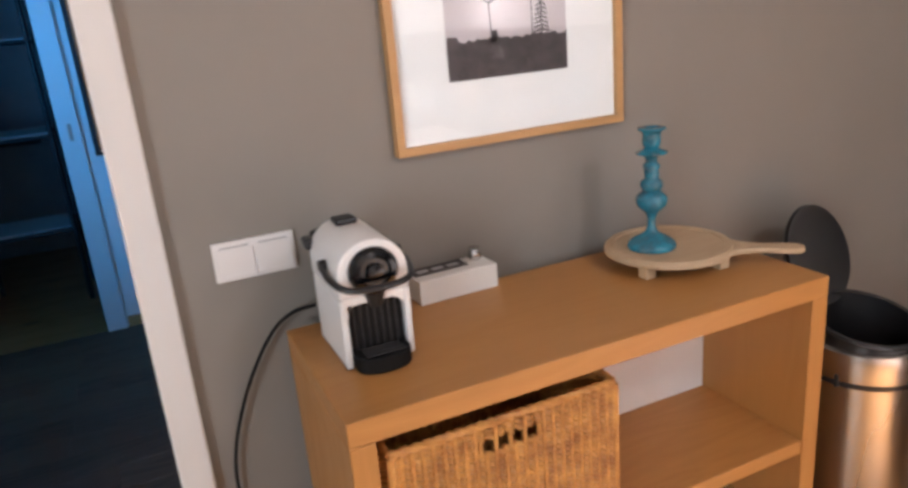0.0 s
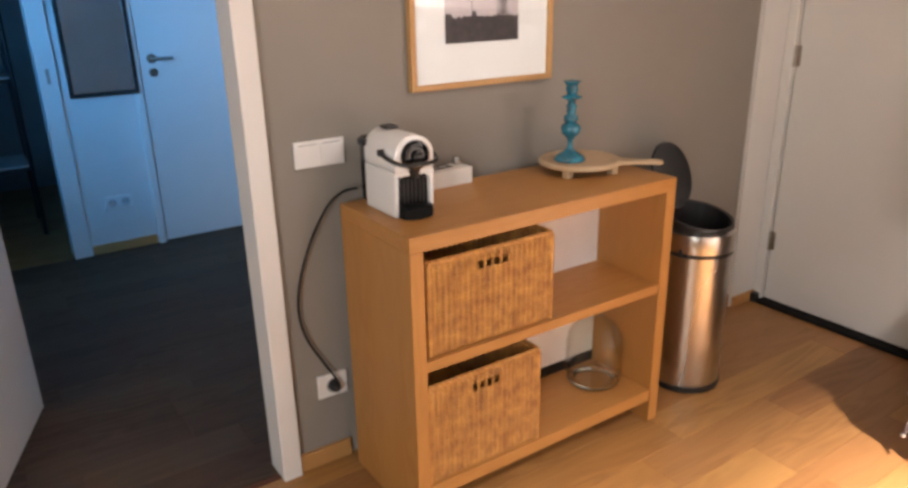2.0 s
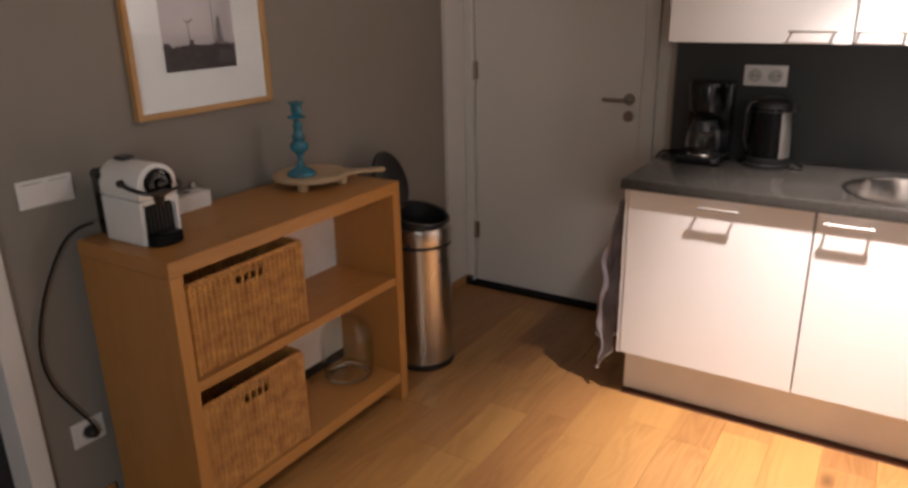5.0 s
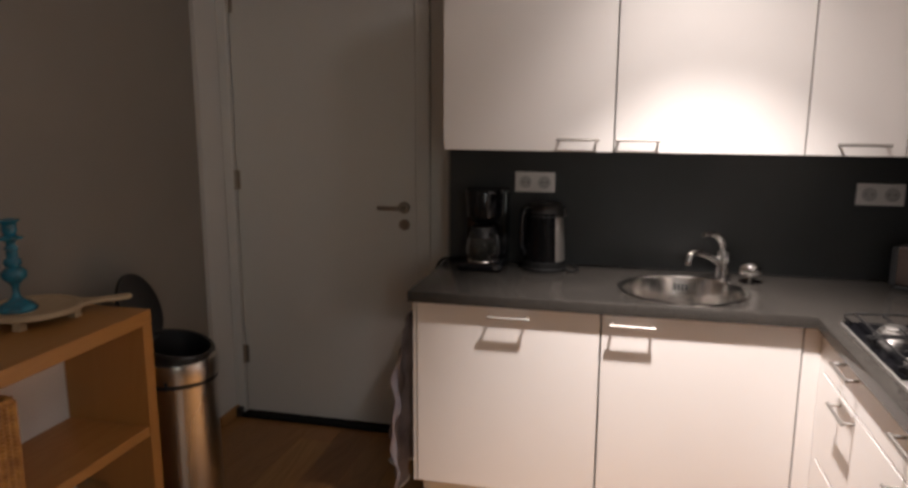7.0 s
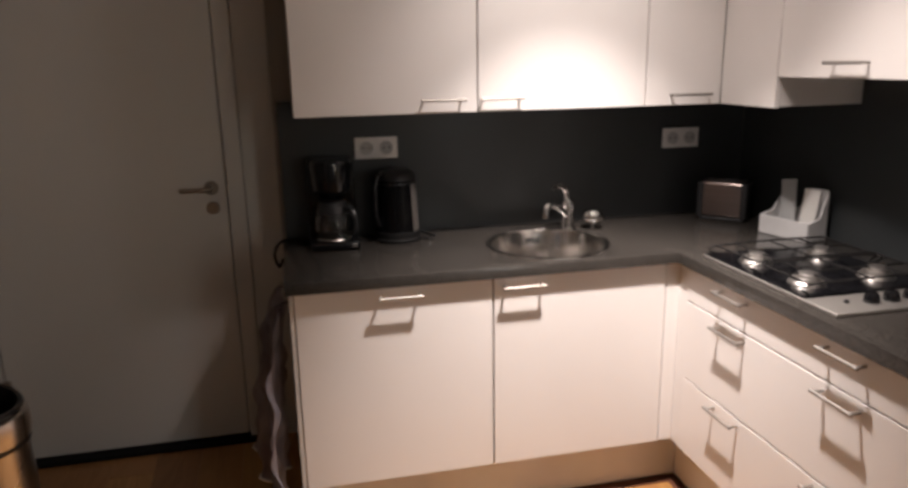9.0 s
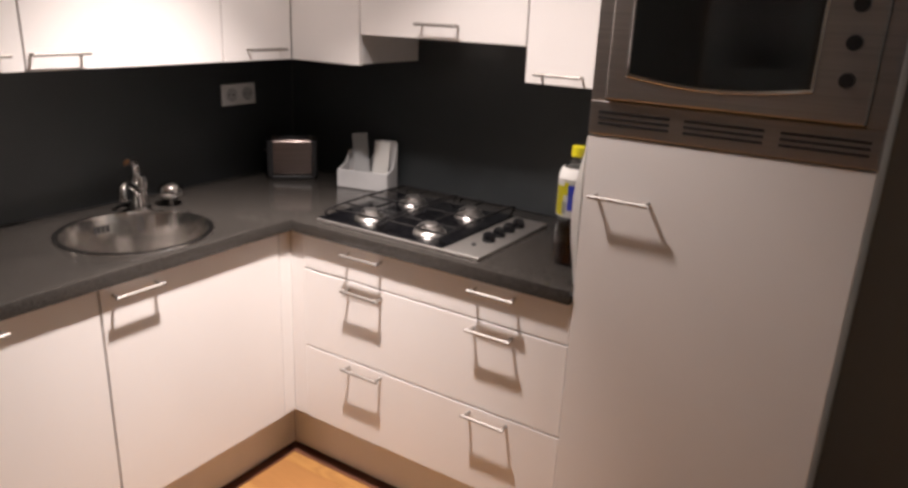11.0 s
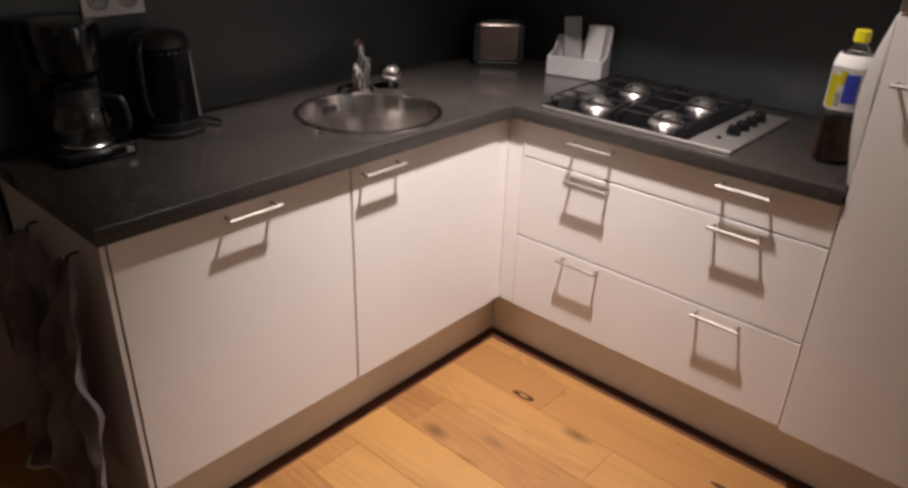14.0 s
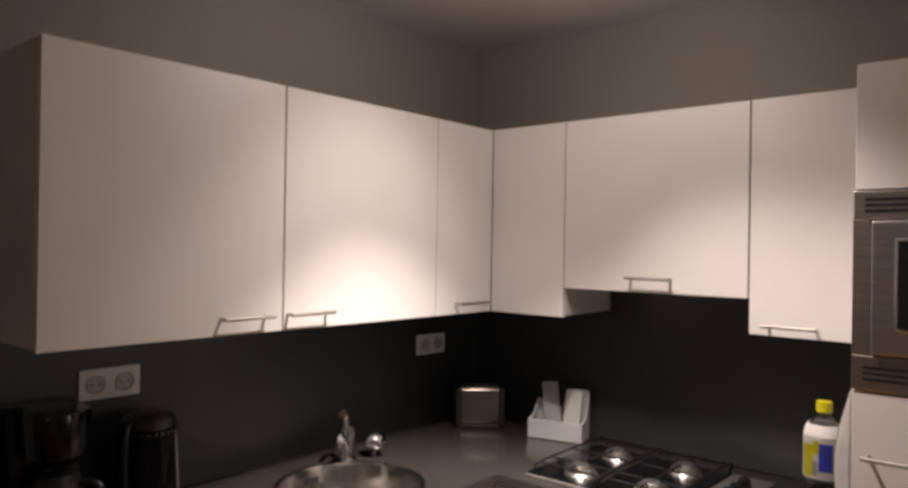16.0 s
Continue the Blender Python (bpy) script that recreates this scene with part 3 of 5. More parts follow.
pl = thing("plinth", (1.9, -0.2, 0), "white laminate plinth under the base cabinets", "plinth", kind=S)
part("plinth_board", box(1.893, 1.909, -0.845, 0.441, 0.012, PL - 0.002, 0.001), M_CABBODY, pl)
part("plinth_board", box(0.315, 1.892, -0.861, -0.845, 0.012, PL - 0.002, 0.001), M_CABBODY, pl)
part("plinth_board", box(1.9095, 2.335, 0.427, 0.441, 0.0, PL - 0.002, 0.001), M_CABBODY, pl)
part("floor_seal", box(1.862, 1.9, -0.815, 0.441, -0.006, 0.004, 0.001), M_DARKSTRIP, pl, "dark cork strip along the plinth")
part("floor_seal", box(0.315, 1.9, -0.852, -0.808, -0.006, 0.004, 0.001), M_DARKSTRIP, pl, "dark cork strip along the plinth")
solid("end_panel", box(1.826, 2.335, 0.4435, 0.456, PL, 0.829, 0.001), M_CABBODY, "white laminate end panel of the sink run", "panel")

# worktop with a round cut-out
WT, WB = 0.866, 0.830
SX, SYK, SR = 2.037, -0.405, 0.205
bm = bmesh.new()
ring = [(1.801, 0.466), (1.801, -0.762), (0.880, -0.762), (0.880, -1.327), (2.343, -1.327), (2.343, 0.466)]
vs = [bm.verts.new((x, y, WT)) for x, y in ring]
es = [bm.edges.new((vs[i], vs[(i + 1) % len(vs)])) for i in range(len(vs))]
hv = [bm.verts.new((SX + (SR - 0.008) * math.cos(i * math.pi / 24), SYK + (SR - 0.008) * math.sin(i * math.pi / 24), WT)) for i in range(48)]
es += [bm.edges.new((hv[i], hv[(i + 1) % 48])) for i in range(48)]
bmesh.ops.triangle_fill(bm, use_beauty=True, edges=es)
for f in [f for f in bm.faces if (f.calc_center_median().xy - Vector((SX, SYK))).length < SR * 0.6 and all((v.co.xy - Vector((SX, SYK))).length < SR for v in f.verts)]:
    bm.faces.remove(f)
geo = bmesh.ops.extrude_face_region(bm, geom=bm.faces[:])
bmesh.ops.translate(bm, verts=[g for g in geo["geom"] if isinstance(g, bmesh.types.BMVert)], vec=(0, 0, WB - WT))
bmesh.ops.recalc_face_normals(bm, faces=bm.faces[:])
rim = [e for e in bm.edges if len(e.link_faces) == 2 and all(abs(v.co.z - WT) < 1e-5 for v in e.verts) and e.calc_face_angle(0) > 1.0]
bmesh.ops.bevel(bm, geom=rim, offset=0.003, segments=2, profile=0.5, affect="EDGES")
solid("worktop", bm, M_WORK, "dark grey speckled stone-look worktop around the corner", "worktop", smooth=30)

# splashbacks
solid("splashback", box(2.345, WX, SY + 0.016, 0.456, WT, 1.345, 0.001), M_SPLASH, "matt anthracite splashback panel behind the sink", "splashback", S)
solid("splashback", box(0.876, 2.344, SY, -1.329, WT, 1.45, 0.001), M_SPLASH, "matt anthracite splashback panel behind the hob", "splashback", S)

# wall cabinets
UB, UT, UE, US = 1.316, 1.928, 2.030, -1.016


def wall_unit(x0, x1, y0, y1, z0, face, h, label, hz):
    c = thing("wall_cabinet", ((x0 + x1) / 2, (y0 + y1) / 2, z0), label, "cabinet", "kitchen wall cabinets")
    if face == "x":
        part("body", box(x0 + 0.020, x1, y0 + 0.001, y1 - 0.001, z0, UT, 0.001), M_CABBODY, c)
        dr = part("cabinet_door", box(x0, x0 + 0.018, y0 + 0.0015, y1 - 0.0015, z0 - 0.004, UT, 0.0015), M_CAB, c)
        if h:
            bar_handle(dr, (x0, h[0], hz), (x0, h[1], hz), (-1, 0, 0))
    else:
        part("body", box(x0 + 0.001, x1 - 0.001, y0, y1 - 0.020, z0, UT, 0.001), M_CABBODY, c)
        dr = part("cabinet_door", box(x0 + 0.0015, x1 - 0.0015, y1 - 0.018, y1, z0 - 0.004, UT, 0.0015), M_CAB, c)
        if h:
            bar_handle(dr, (h[0], y1, hz), (h[1], y1, hz), (0, 1, 0))


wall_unit(UE, 2.340, -0.165, 0.404, UB, "x", (-0.122, 0.017), "white laminate wall cabinet with one door", 1.352)
wall_unit(UE, 2.340, -0.738, -0.167, UB, "x", (-0.312, -0.172), "white laminate wall cabinet above the sink", 1.352)
wall_unit(UE, 2.340, -1.0175, -0.740, UB, "x", (-0.968, -0.822), "narrow white laminate wall cabinet in the corner", 1.346)
wall_unit(1.742, 2.029, -1.326, US, UB, "y", None, "narrow white laminate corner wall cabinet", 0)
wall_unit(1.174, 1.740, -1.326, US, 1.409, "y", (1.380, 1.517), "shorter white laminate wall cabinet above the hob", 1.446)
wall_unit(0.877, 1.172, -1.326, US, UB, "y", (1.000, 1.132), "narrow white laminate wall cabinet", 1.338)

# tall cabinet with fridge door and microwave
TF, TX0, TX1 = -0.770, 0.310, 0.875
c = thing("tall_cabinet", (0.59, -1.05, 0), "tall white laminate cabinet housing fridge and microwave", "cabinet")
bm = box(TX0, TX0 + 0.016, SY + 0.002, TF - 0.02, PL, UT, 0.001)
box(TX1 - 0.016, TX1, SY + 0.002, TF - 0.02, PL, UT, 0.001, into=bm)
box(TX0 + 0.016, TX1 - 0.016, SY + 0.002, TF - 0.02, UT - 0.016, UT, into=bm)
box(TX0 + 0.016, TX1 - 0.016, SY + 0.002, TF - 0.02, PL, PL + 0.016, into=bm)
box(TX0 + 0.016, TX1 - 0.016, SY + 0.002, TF - 0.02, 1.226, 1.242, into=bm)
box(TX0 + 0.016, TX1 - 0.016, SY + 0.002, SY + 0.01, PL, UT, into=bm)
part("body", bm, M_CABBODY, c)
dr = part("cabinet_door", box(TX0 + 0.001, TX1, TF - 0.019, TF, PL + 0.003, 1.240, 0.0015), M_CAB, c)
bar_handle(dr, (0.714, TF, 1.108), (0.851, TF, 1.108), (0, 1, 0))
part("top_panel", box(TX0 + 0.001, TX1, TF - 0.024, TF - 0.006, 1.664, UT, 0.0015), M_CAB, c)

mw = thing("microwave_oven", (0.59, -0.95, 1.242), "built-in stainless steel microwave in the tall cabinet", "microwave")
part("casing", box(TX0 + 0.03, TX1 - 0.03, -1.25, TF - 0.021, 1.25, 1.655), M_BLACK, mw)
bm = box(TX0 + 0.002, TX1 + 0.002, TF - 0.02, TF + 0.004, 1.244, 1.318, 0.003)
box(TX0 + 0.002, TX1 + 0.002, TF - 0.02, TF + 0.004, 1.600, 1.660, 0.003, into=bm)
box(TX0 + 0.002, TX0 + 0.035, TF - 0.02, TF + 0.003, 1.318, 1.600, 0.001, into=bm)
box(TX1 - 0.030, TX1 + 0.002, TF - 0.02, TF + 0.003, 1.318, 1.600, 0.001, into=bm)
part("trim_frame", bm, M_STEELH, mw, "brushed steel trim frame")
for zc in (1.281, 1.630):
    for k in range(3):
        for x0, x1 in ((0.33, 0.485), (0.515, 0.67), (0.70, 0.855)):
            z = zc - 0.012 + k * 0.012
            part("vent_slot", box(x0, x1, TF + 0.0035, TF + 0.0055, z - 0.0028, z + 0.0028), M_BLACK, mw)
dr = part("oven_door", box(TX0 + 0.036, TX1 - 0.034, TF - 0.018, TF + 0.018, 1.322, 1.597, 0.004), M_STEELH, mw, "brushed steel door")
arch = [(0.440 + 0.358 * i / 12, 1.372 - 0.016 * math.sin(math.pi * i / 12)) for i in range(13)]
rimw = prism([(0.798, 1.562), (0.440, 1.562)] + arch, TF + 0.016, TF + 0.0215, "y", 0.002)
part("window_rim", rimw, M_CHROME, dr)
arch = [(0.446 + 0.346 * i / 12, 1.379 - 0.016 * math.sin(math.pi * i / 12)) for i in range(13)]
part("door_window", prism([(0.792, 1.556), (0.446, 1.556)] + arch, TF + 0.018, TF + 0.0235, "y", 0.001), M_SCREEN, dr, "dark glass window")
for k in range(3):
    kn = turned(lathe([(0, 0), (0.014, 0), (0.013, 0.014), (0, 0.015)], 20), Matrix.Translation((0.39, TF + 0.018, 1.40 + 0.065 * k)) @ Matrix.Rotation(-math.pi / 2, 4, "X"))
    part("knob", kn, M_BLACK, dr)

# sink
sk = thing("sink", (SX, SYK, WT), "round stainless steel sink set into the worktop", "sink")
prof = [(SR + 0.004, 0.000), (SR + 0.003, 0.003), (SR - 0.004, 0.0045), (SR - 0.012, 0.003), (SR - 0.016, -0.004), (SR - 0.022, -0.08), (SR - 0.040, -0.135), (SR - 0.075, -0.150), (0.045, -0.156), (0.040, -0.160), (0, -0.160)]
back = [(0, -0.163), (SR - 0.075, -0.154), (SR - 0.038, -0.138), (SR - 0.019, -0.08), (SR - 0.010, -0.004), (SR + 0.004, 0.0)]
part("bowl", lathe(prof + back, 64, (SX, SYK, WT)), M_SINK, sk)
part("drain", lathe([(0, 0.001), (0.036, 0.001), (0.034, 0.004), (0.012, 0.004), (0.010, 0.007), (0, 0.007)], 24, (SX, SYK, WT - 0.160)), M_CHROME, sk)
for k in range(4):
    a = math.radians(-9 + 4.0 * k)
    p = Vector((SX + (SR - 0.0185) * math.cos(a), SYK + (SR - 0.0185) * math.sin(a), WT - 0.035))
    part("overflow_slot", turned(box(-0.004, 0.003, -0.0042, 0.0042, -0.011, 0.011, 0.0012), Matrix.Translation(p) @ Matrix.Rotation(a, 4, "Z")), M_BLACK, sk)

# tap
tx, ty = 2.222, -0.548
tap = thing("tap", (tx, ty, WT), "chrome single-lever mixer tap behind the sink", "tap")
part("tap_body", lathe([(r * 1.12, z) for r, z in [(0, 0), (0.030, 0), (0.030, 0.006), (0.024, 0.010), (0.022, 0.05), (0.024, 0.085), (0.021, 0.105), (0, 0.112)]], 28, (tx, ty, WT)), M_CHROME, tap)
dirn = Vector((-0.66, 0.75, 0)).normalized()
P = Vector((tx, ty, WT))
sp = smooth_path([P + Vector((0, 0, 0.045)), P + dirn * 0.05 + Vector((0, 0, 0.080)), P + dirn * 0.11 + Vector((0, 0, 0.104)), P + dirn * 0.150 + Vector((0, 0, 0.106)), P + dirn * 0.163 + Vector((0, 0, 0.085)), P + dirn * 0.164 + Vector((0, 0, 0.070))], 6)
part("spout", tube(sp, 0.0125, 14), M_CHROME, tap)
lv = smooth_path([P + Vector((0, 0, 0.105)), P + dirn * 0.01 + Vector((0, 0, 0.140)), P + dirn * 0.05 + Vector((0, 0, 0.164)), P + dirn * 0.100 + Vector((0, 0, 0.166))], 6)
part("lever", tube(lv, 0.0125, 14, flat=0.55), M_CHROME, tap)

pk = thing("sink_strainer", (2.190, -0.635, WT), "chrome dome sink plug standing on the worktop", "sink plug")
part("dome", lathe([(r * 1.2, z * 1.1) for r, z in [(0.006, 0.020), (0.020, 0.022), (0.031, 0.032), (0.033, 0.044), (0.027, 0.060), (0.012, 0.069), (0, 0.071)]], 28, (2.190, -0.635, WT)), M_CHROME, pk)
part("stem", lathe([(0.010, 0), (0.010, 0.004), (0.006, 0.008), (0.006, 0.022), (0, 0.022)], 16, (2.190, -0.635, WT)), M_CHROME, pk)

# hob
HX0, HX1, HY0, HY1 = 1.158, 1.728, -1.215, -0.800
hob = thing("gas_hob", (1.44, -1.0, WT), "black and steel gas hob with four burners", "hob")
part("hob_plate", box(HX0, HX1, HY0, HY1, WT, WT + 0.010, 0.003), M_HOB, hob, "brushed steel plate")
part("hob_tray", box(HX0 + 0.118, HX1 - 0.003, HY0 + 0.003, HY1 - 0.004, WT + 0.010, WT + 0.0135, 0.0015), M_BLACKGLOSS, hob, "black enamelled burner tray")
BX, BY = (1.595, 1.378), (-0.892, -1.110)
for bx in BX:
    for by in BY:
        b = part("burner", lathe([(0.048, 0), (0.046, 0.006), (0.039, 0.010), (0.037, 0.018), (0.034, 0.020), (0, 0.020)], 32, (bx, by, WT + 0.0135)), M_BURNER, hob, "bright metal gas burner")
        part("burner_cap", lathe([(0, 0.020), (0.026, 0.020), (0.027, 0.026), (0.022, 0.029), (0, 0.030)], 28, (bx, by, WT + 0.0135)), M_BURNER, b)
for bx in BX:
    x0, x1, y0, y1 = bx - 0.098, bx + 0.098, HY0 + 0.022, HY1 - 0.024
    z = WT + 0.044
    bm = tube(smooth_path([(x0, y0, z - 0.030), (x0, y0, z), (x0, y1, z), (x0, y1, z - 0.030)], 4), 0.0032, 8)
    tube(smooth_path([(x1, y0, z - 0.030), (x1, y0, z), (x1, y1, z), (x1, y1, z - 0.030)], 4), 0.0032, 8, into=bm)
    for y in (y0, y1):
        tube([(x0, y, z), (x1, y, z)], 0.0032, 8, into=bm)
    ym = (y0 + y1) / 2
    tube([(x0, ym, z), (x1, ym, z)], 0.0032, 8, into=bm)
    for by in BY:
        for dx, dy in ((1, 0), (-1, 0), (0, 1), (0, -1)):
            e = (x1 if dx > 0 else x0, by) if dx else (bx, min(max(by + dy * 0.11, y0), y1))
            tube([(bx + dx * 0.028, by + dy * 0.028, z), (e[0], e[1], z)], 0.0032, 6, into=bm)
    part("pan_support", bm, M_IRON, hob, "black iron pan support")
for k in range(4):
    ky = -0.945 - 0.058 * k
    part("knob", lathe([(0, 0), (0.019, 0), (0.0195, 0.004), (0.016, 0.020), (0.013, 0.024), (0, 0.024)], 24, (1.212, ky, WT + 0.010)), M_BLACKGLOSS, hob, "black control knob")
part("ignition_button", lathe([(0, 0), (0.007, 0), (0.006, 0.006), (0, 0.006)], 16, (1.225, -0.885, WT + 0.010)), M_BLACK, hob)


# ---- sockets and switches ----
def double_socket(name, p, out, along, up=0.075, width=0.150, cups=True, label="white double wall socket"):
    s = thing(name, p, label, "socket")
    o, a = Vector(out), Vector(along)
    rot = Matrix(((a.x, 0, o.x, p[0]), (a.y, 0, o.y, p[1]), (a.z, 1, o.z, p[2]), (0, 0, 0, 1)))
    part("cover_plate", turned(box(-width / 2, width / 2, -up / 2, up / 2, 0, 0.009, 0.002), rot), M_WHITEPL, s)
    n = max(1, round(width / 0.075))
    for k in range(n):
        cx = (k - (n - 1) / 2) * 0.071
        if cups:
            cup = lathe([(0.0235, 0.0085), (0.0235, 0.0135), (0.0215, 0.0135), (0.0200, 0.0095), (0, 0.0092)], 28, (cx, 0, 0))
            # greyer than the plate: the recess's shade is put into the cup colour
            c = part("socket_cup", turned(cup, rot), M_CUP, s)
            pins = lathe([(0, 0.0093), (0.003, 0.0093), (0.003, 0.0098), (0, 0.0098)], 10, (cx - 0.0095, 0, 0))
            lathe([(0, 0.0093), (0.003, 0.0093), (0.003, 0.0098), (0, 0.0098)], 10, (cx + 0.0095, 0, 0), into=pins)
            part("pin_hole", turned(pins, rot), M_BLACK, c)
        else:
            part("rocker", turned(box(cx - 0.0345, cx + 0.0345, -0.032, 0.0255, 0.008, 0.0125, 0.002), rot), M_WHITEPL, s)
            part("rocker_slit", turned(box(cx - 0.026, cx + 0.026, 0.0262, 0.0285, 0.0088, 0.0096), rot), M_CARD, s)
    return s


double_socket("wall_socket", (2.345, 0.1245, 1.178), (-1, 0, 0), (0, 1, 0))
double_socket("wall_socket", (2.345, -1.056, 1.166), (-1, 0, 0), (0, 1, 0))
double_socket("light_switch", (0.425, GY, 1.003), (0, -1, 0), (1, 0, 0), 0.075, 0.150, False, "white double light switch")["category"] = "switch"
double_socket("wall_socket", (0.405, GY, 0.272), (0, -1, 0), (1, 0, 0), 0.078, 0.098, True, "white single wall socket with a black plug")
double_socket("wall_socket", (0.245, HY, 0.290), (0, -1, 0), (1, 0, 0))


# ---- sideboard corner ----
SBX0, SBX1, SBY0, SBY1, SBT = 0.450, 1.412, 1.137, 1.520, 0.866
sb = thing("sideboard", ((SBX0 + SBX1) / 2, 1.33, 0), "open oak veneer sideboard with four compartments", "sideboard")
part("top", box(SBX0, SBX1, SBY0, SBY1, SBT - 0.042, SBT, 0.002), M_OAK, sb)
for a in (SBX0, SBX1 - 0.040):
    part("side_panel", box(a, a + 0.040, SBY0, SBY1, 0.0, SBT - 0.0425, 0.0015), M_OAKV, sb)
part("shelf", box(SBX0 + 0.0405, SBX1 - 0.0405, SBY0 + 0.004, 1.418, 0.484, 0.514, 0.0015), M_OAK, sb)
part("bottom_shelf", box(SBX0 + 0.0405, SBX1 - 0.0405, SBY0 + 0.004, 1.418, 0.082, 0.122, 0.0015), M_OAK, sb)
part("backboard", box(SBX0 + 0.0405, SBX1 - 0.0405, 1.420, 1.432, 0.160, SBT - 0.043), M_WHITEPL, sb, "white backboard")
# black bar stands in for the shade of the open gap below the board
part("dark_gap", box(SBX0 + 0.0405, SBX1 - 0.0405, 1.419, 1.434, 0.10, 0.1595), M_BLACK, sb, "black strip in place of the shaded gap under the backboard")


def wicker_basket():
    """Woven side by side from undulating strands round upright stakes, with a braided rim and a row of grip holes."""
    W, D, H = 0.412, 0.252, 0.272
    b = thing("wicker_basket", (0, 0, 0), "rectangular honey-coloured wicker basket with grip holes on the sideboard shelf", "basket", "wicker baskets")
    pitch, stake = 0.0104, 0.0088
    rng = random.Random(9)

    def side(length, place, holes):
        bm = bmesh.new()
        n = int(length / stake)
        st = length / n
        rows = int((H - 0.018) / pitch)
        for r in range(rows):
            z = 0.014 + r * pitch
            sag = rng.uniform(-0.001, 0.001)
            runs = [(0, n)]
            if holes and H - 0.058 < z < H - 0.034:
                runs = [(0, n // 2 - 7), (n // 2 + 7, n)]
            for a, c in runs:
                pts, m = [], int((c - a) * 2)
                for k in range(m + 1):
                    s = (a + (c - a) * k / m) * st
                    ph = math.pi * (s / st)
                    pts.append(place(s, z + sag + rng.uniform(-0.0008, 0.0008), 0.0058 * math.cos(ph)))
                tube(pts, 0.0046, 5, into=bm, cap=False)
        for k in range(n + 1):
            stop = H - 0.058 if holes and abs(k - n // 2) < 7 and (k - n // 2) % 3 else H - 0.012
            tube([place(k * st, 0.004, 0), place(k * st, stop, 0)], 0.0040, 5, into=bm, cap=False)
        return bm

    for length, place, holes in ((W, lambda s, z, o: (s, o, z), True), (W, lambda s, z, o: (s, D - o, z), True), (D, lambda s, z, o: (o, s, z), False), (D, lambda s, z, o: (W - o, s, z), False)):
        tagged(part("woven_side", side(length, place, holes), M_WICKER, b), kind="stuff")
    rim = bmesh.new()
    for ph in (0.0, math.pi):
        loop, per = [], 2 * (W + D)
        for k in range(241):
            s = per * k / 240
            q = s
            if q < W:
                x, y = q, 0
            elif q < W + D:
                x, y = W, q - W
            elif q < 2 * W + D:
                x, y = W - (q - W - D), D
            else:
                x, y = 0, D - (q - 2 * W - D)
            t = s * 170 + ph
            loop.append((x + 0.002 * math.cos(t), y + 0.002 * math.cos(t), H - 0.006 + 0.003 * math.sin(t)))
        tube(loop, 0.0052, 6, into=rim)
    part("braided_rim", rim, M_WICKER, b)
    for x, y in ((0, 0), (W, 0), (W, D), (0, D)):
        part("corner_post", tube([(x, y, 0.002), (x, y, H - 0.010)], 0.0075, 8), M_WICKER, b)
    part("base", box(0.004, W - 0.004, 0.004, D - 0.004, 0.0, 0.010, 0.002), M_WICKER, b)
    return b


wb = wicker_basket()
wb.location = (0.512, 1.158, 0.514)
lowb = copy_thing(wb, pose(0.497, 1.152, 0.122, 0, 0, 0))
lowb.scale = (0.93, 1.0, 1.15)
bpy.context.view_layer.update()

# glass carboy
gx, gy, gz = 1.262, 1.302, 0.122
g = thing("glass_carboy", (gx, gy, gz), "clear glass carboy with a narrow neck on the lower shelf", "glass bottle")
outer = [(0, 0), (0.078, 0.0), (0.093, 0.012), (0.098, 0.040), (0.098, 0.150), (0.092, 0.185), (0.074, 0.216), (0.045, 0.238), (0.028, 0.250), (0.024, 0.262), (0.024, 0.290), (0.030, 0.294)]
inner = [(0.024, 0.294), (0.020, 0.288), (0.020, 0.262), (0.025, 0.248), (0.043, 0.234), (0.071, 0.212), (0.088, 0.183), (0.094, 0.150), (0.094, 0.040), (0.089, 0.015), (0.076, 0.003), (0, 0.003)]
part("glass_body", lathe(outer + inner, 40, (gx, gy, gz)), M_THIN, g)

part("thick_base", lathe([(0.062, 0.004), (0.084, 0.005), (0.091, 0.016), (0.086, 0.020), (0.066, 0.011), (0.062, 0.004)], 40, (gx, gy, gz)), M_GLASS, g)

# coffee machine
cm = thing("coffee_machine", (0.56, 1.36, SBT), "white capsule coffee machine with black head on the sideboard", "coffee machine")
cx, z0 = 0.560, SBT
hw = 0.059


def arch(w, zlow, zspring, r, n=14):
    pts = [(cx - w, zlow), (cx + w, zlow)]
    for k in range(n + 1):
        a = math.pi * k / n
        pts.append((cx + w * math.cos(a), zspring + r * math.sin(a)))
    return pts


lower = bmesh.new()
for sgn in (-1, 1):
    prism([(1.290, z0 + 0.003), (1.450, z0 + 0.003), (1.450, z0 + 0.129), (1.284, z0 + 0.129)], cx + sgn * (hw - 0.011), cx + sgn * hw, "x", 0.003, into=lower)
    fillet = [(cx + sgn * (hw - 0.010), z0 + 0.118), (cx + sgn * (hw - 0.010), z0 + 0.094)]
    fillet += [(cx + sgn * (hw - 0.011 - 0.022 * (1 - math.cos(k * math.pi / 16))), z0 + 0.094 + 0.022 * math.sin(k * math.pi / 16)) for k in range(9)]
    prism(fillet + [(cx + sgn * (hw - 0.033), z0 + 0.118)], 1.2885, 1.340, "y", into=lower)
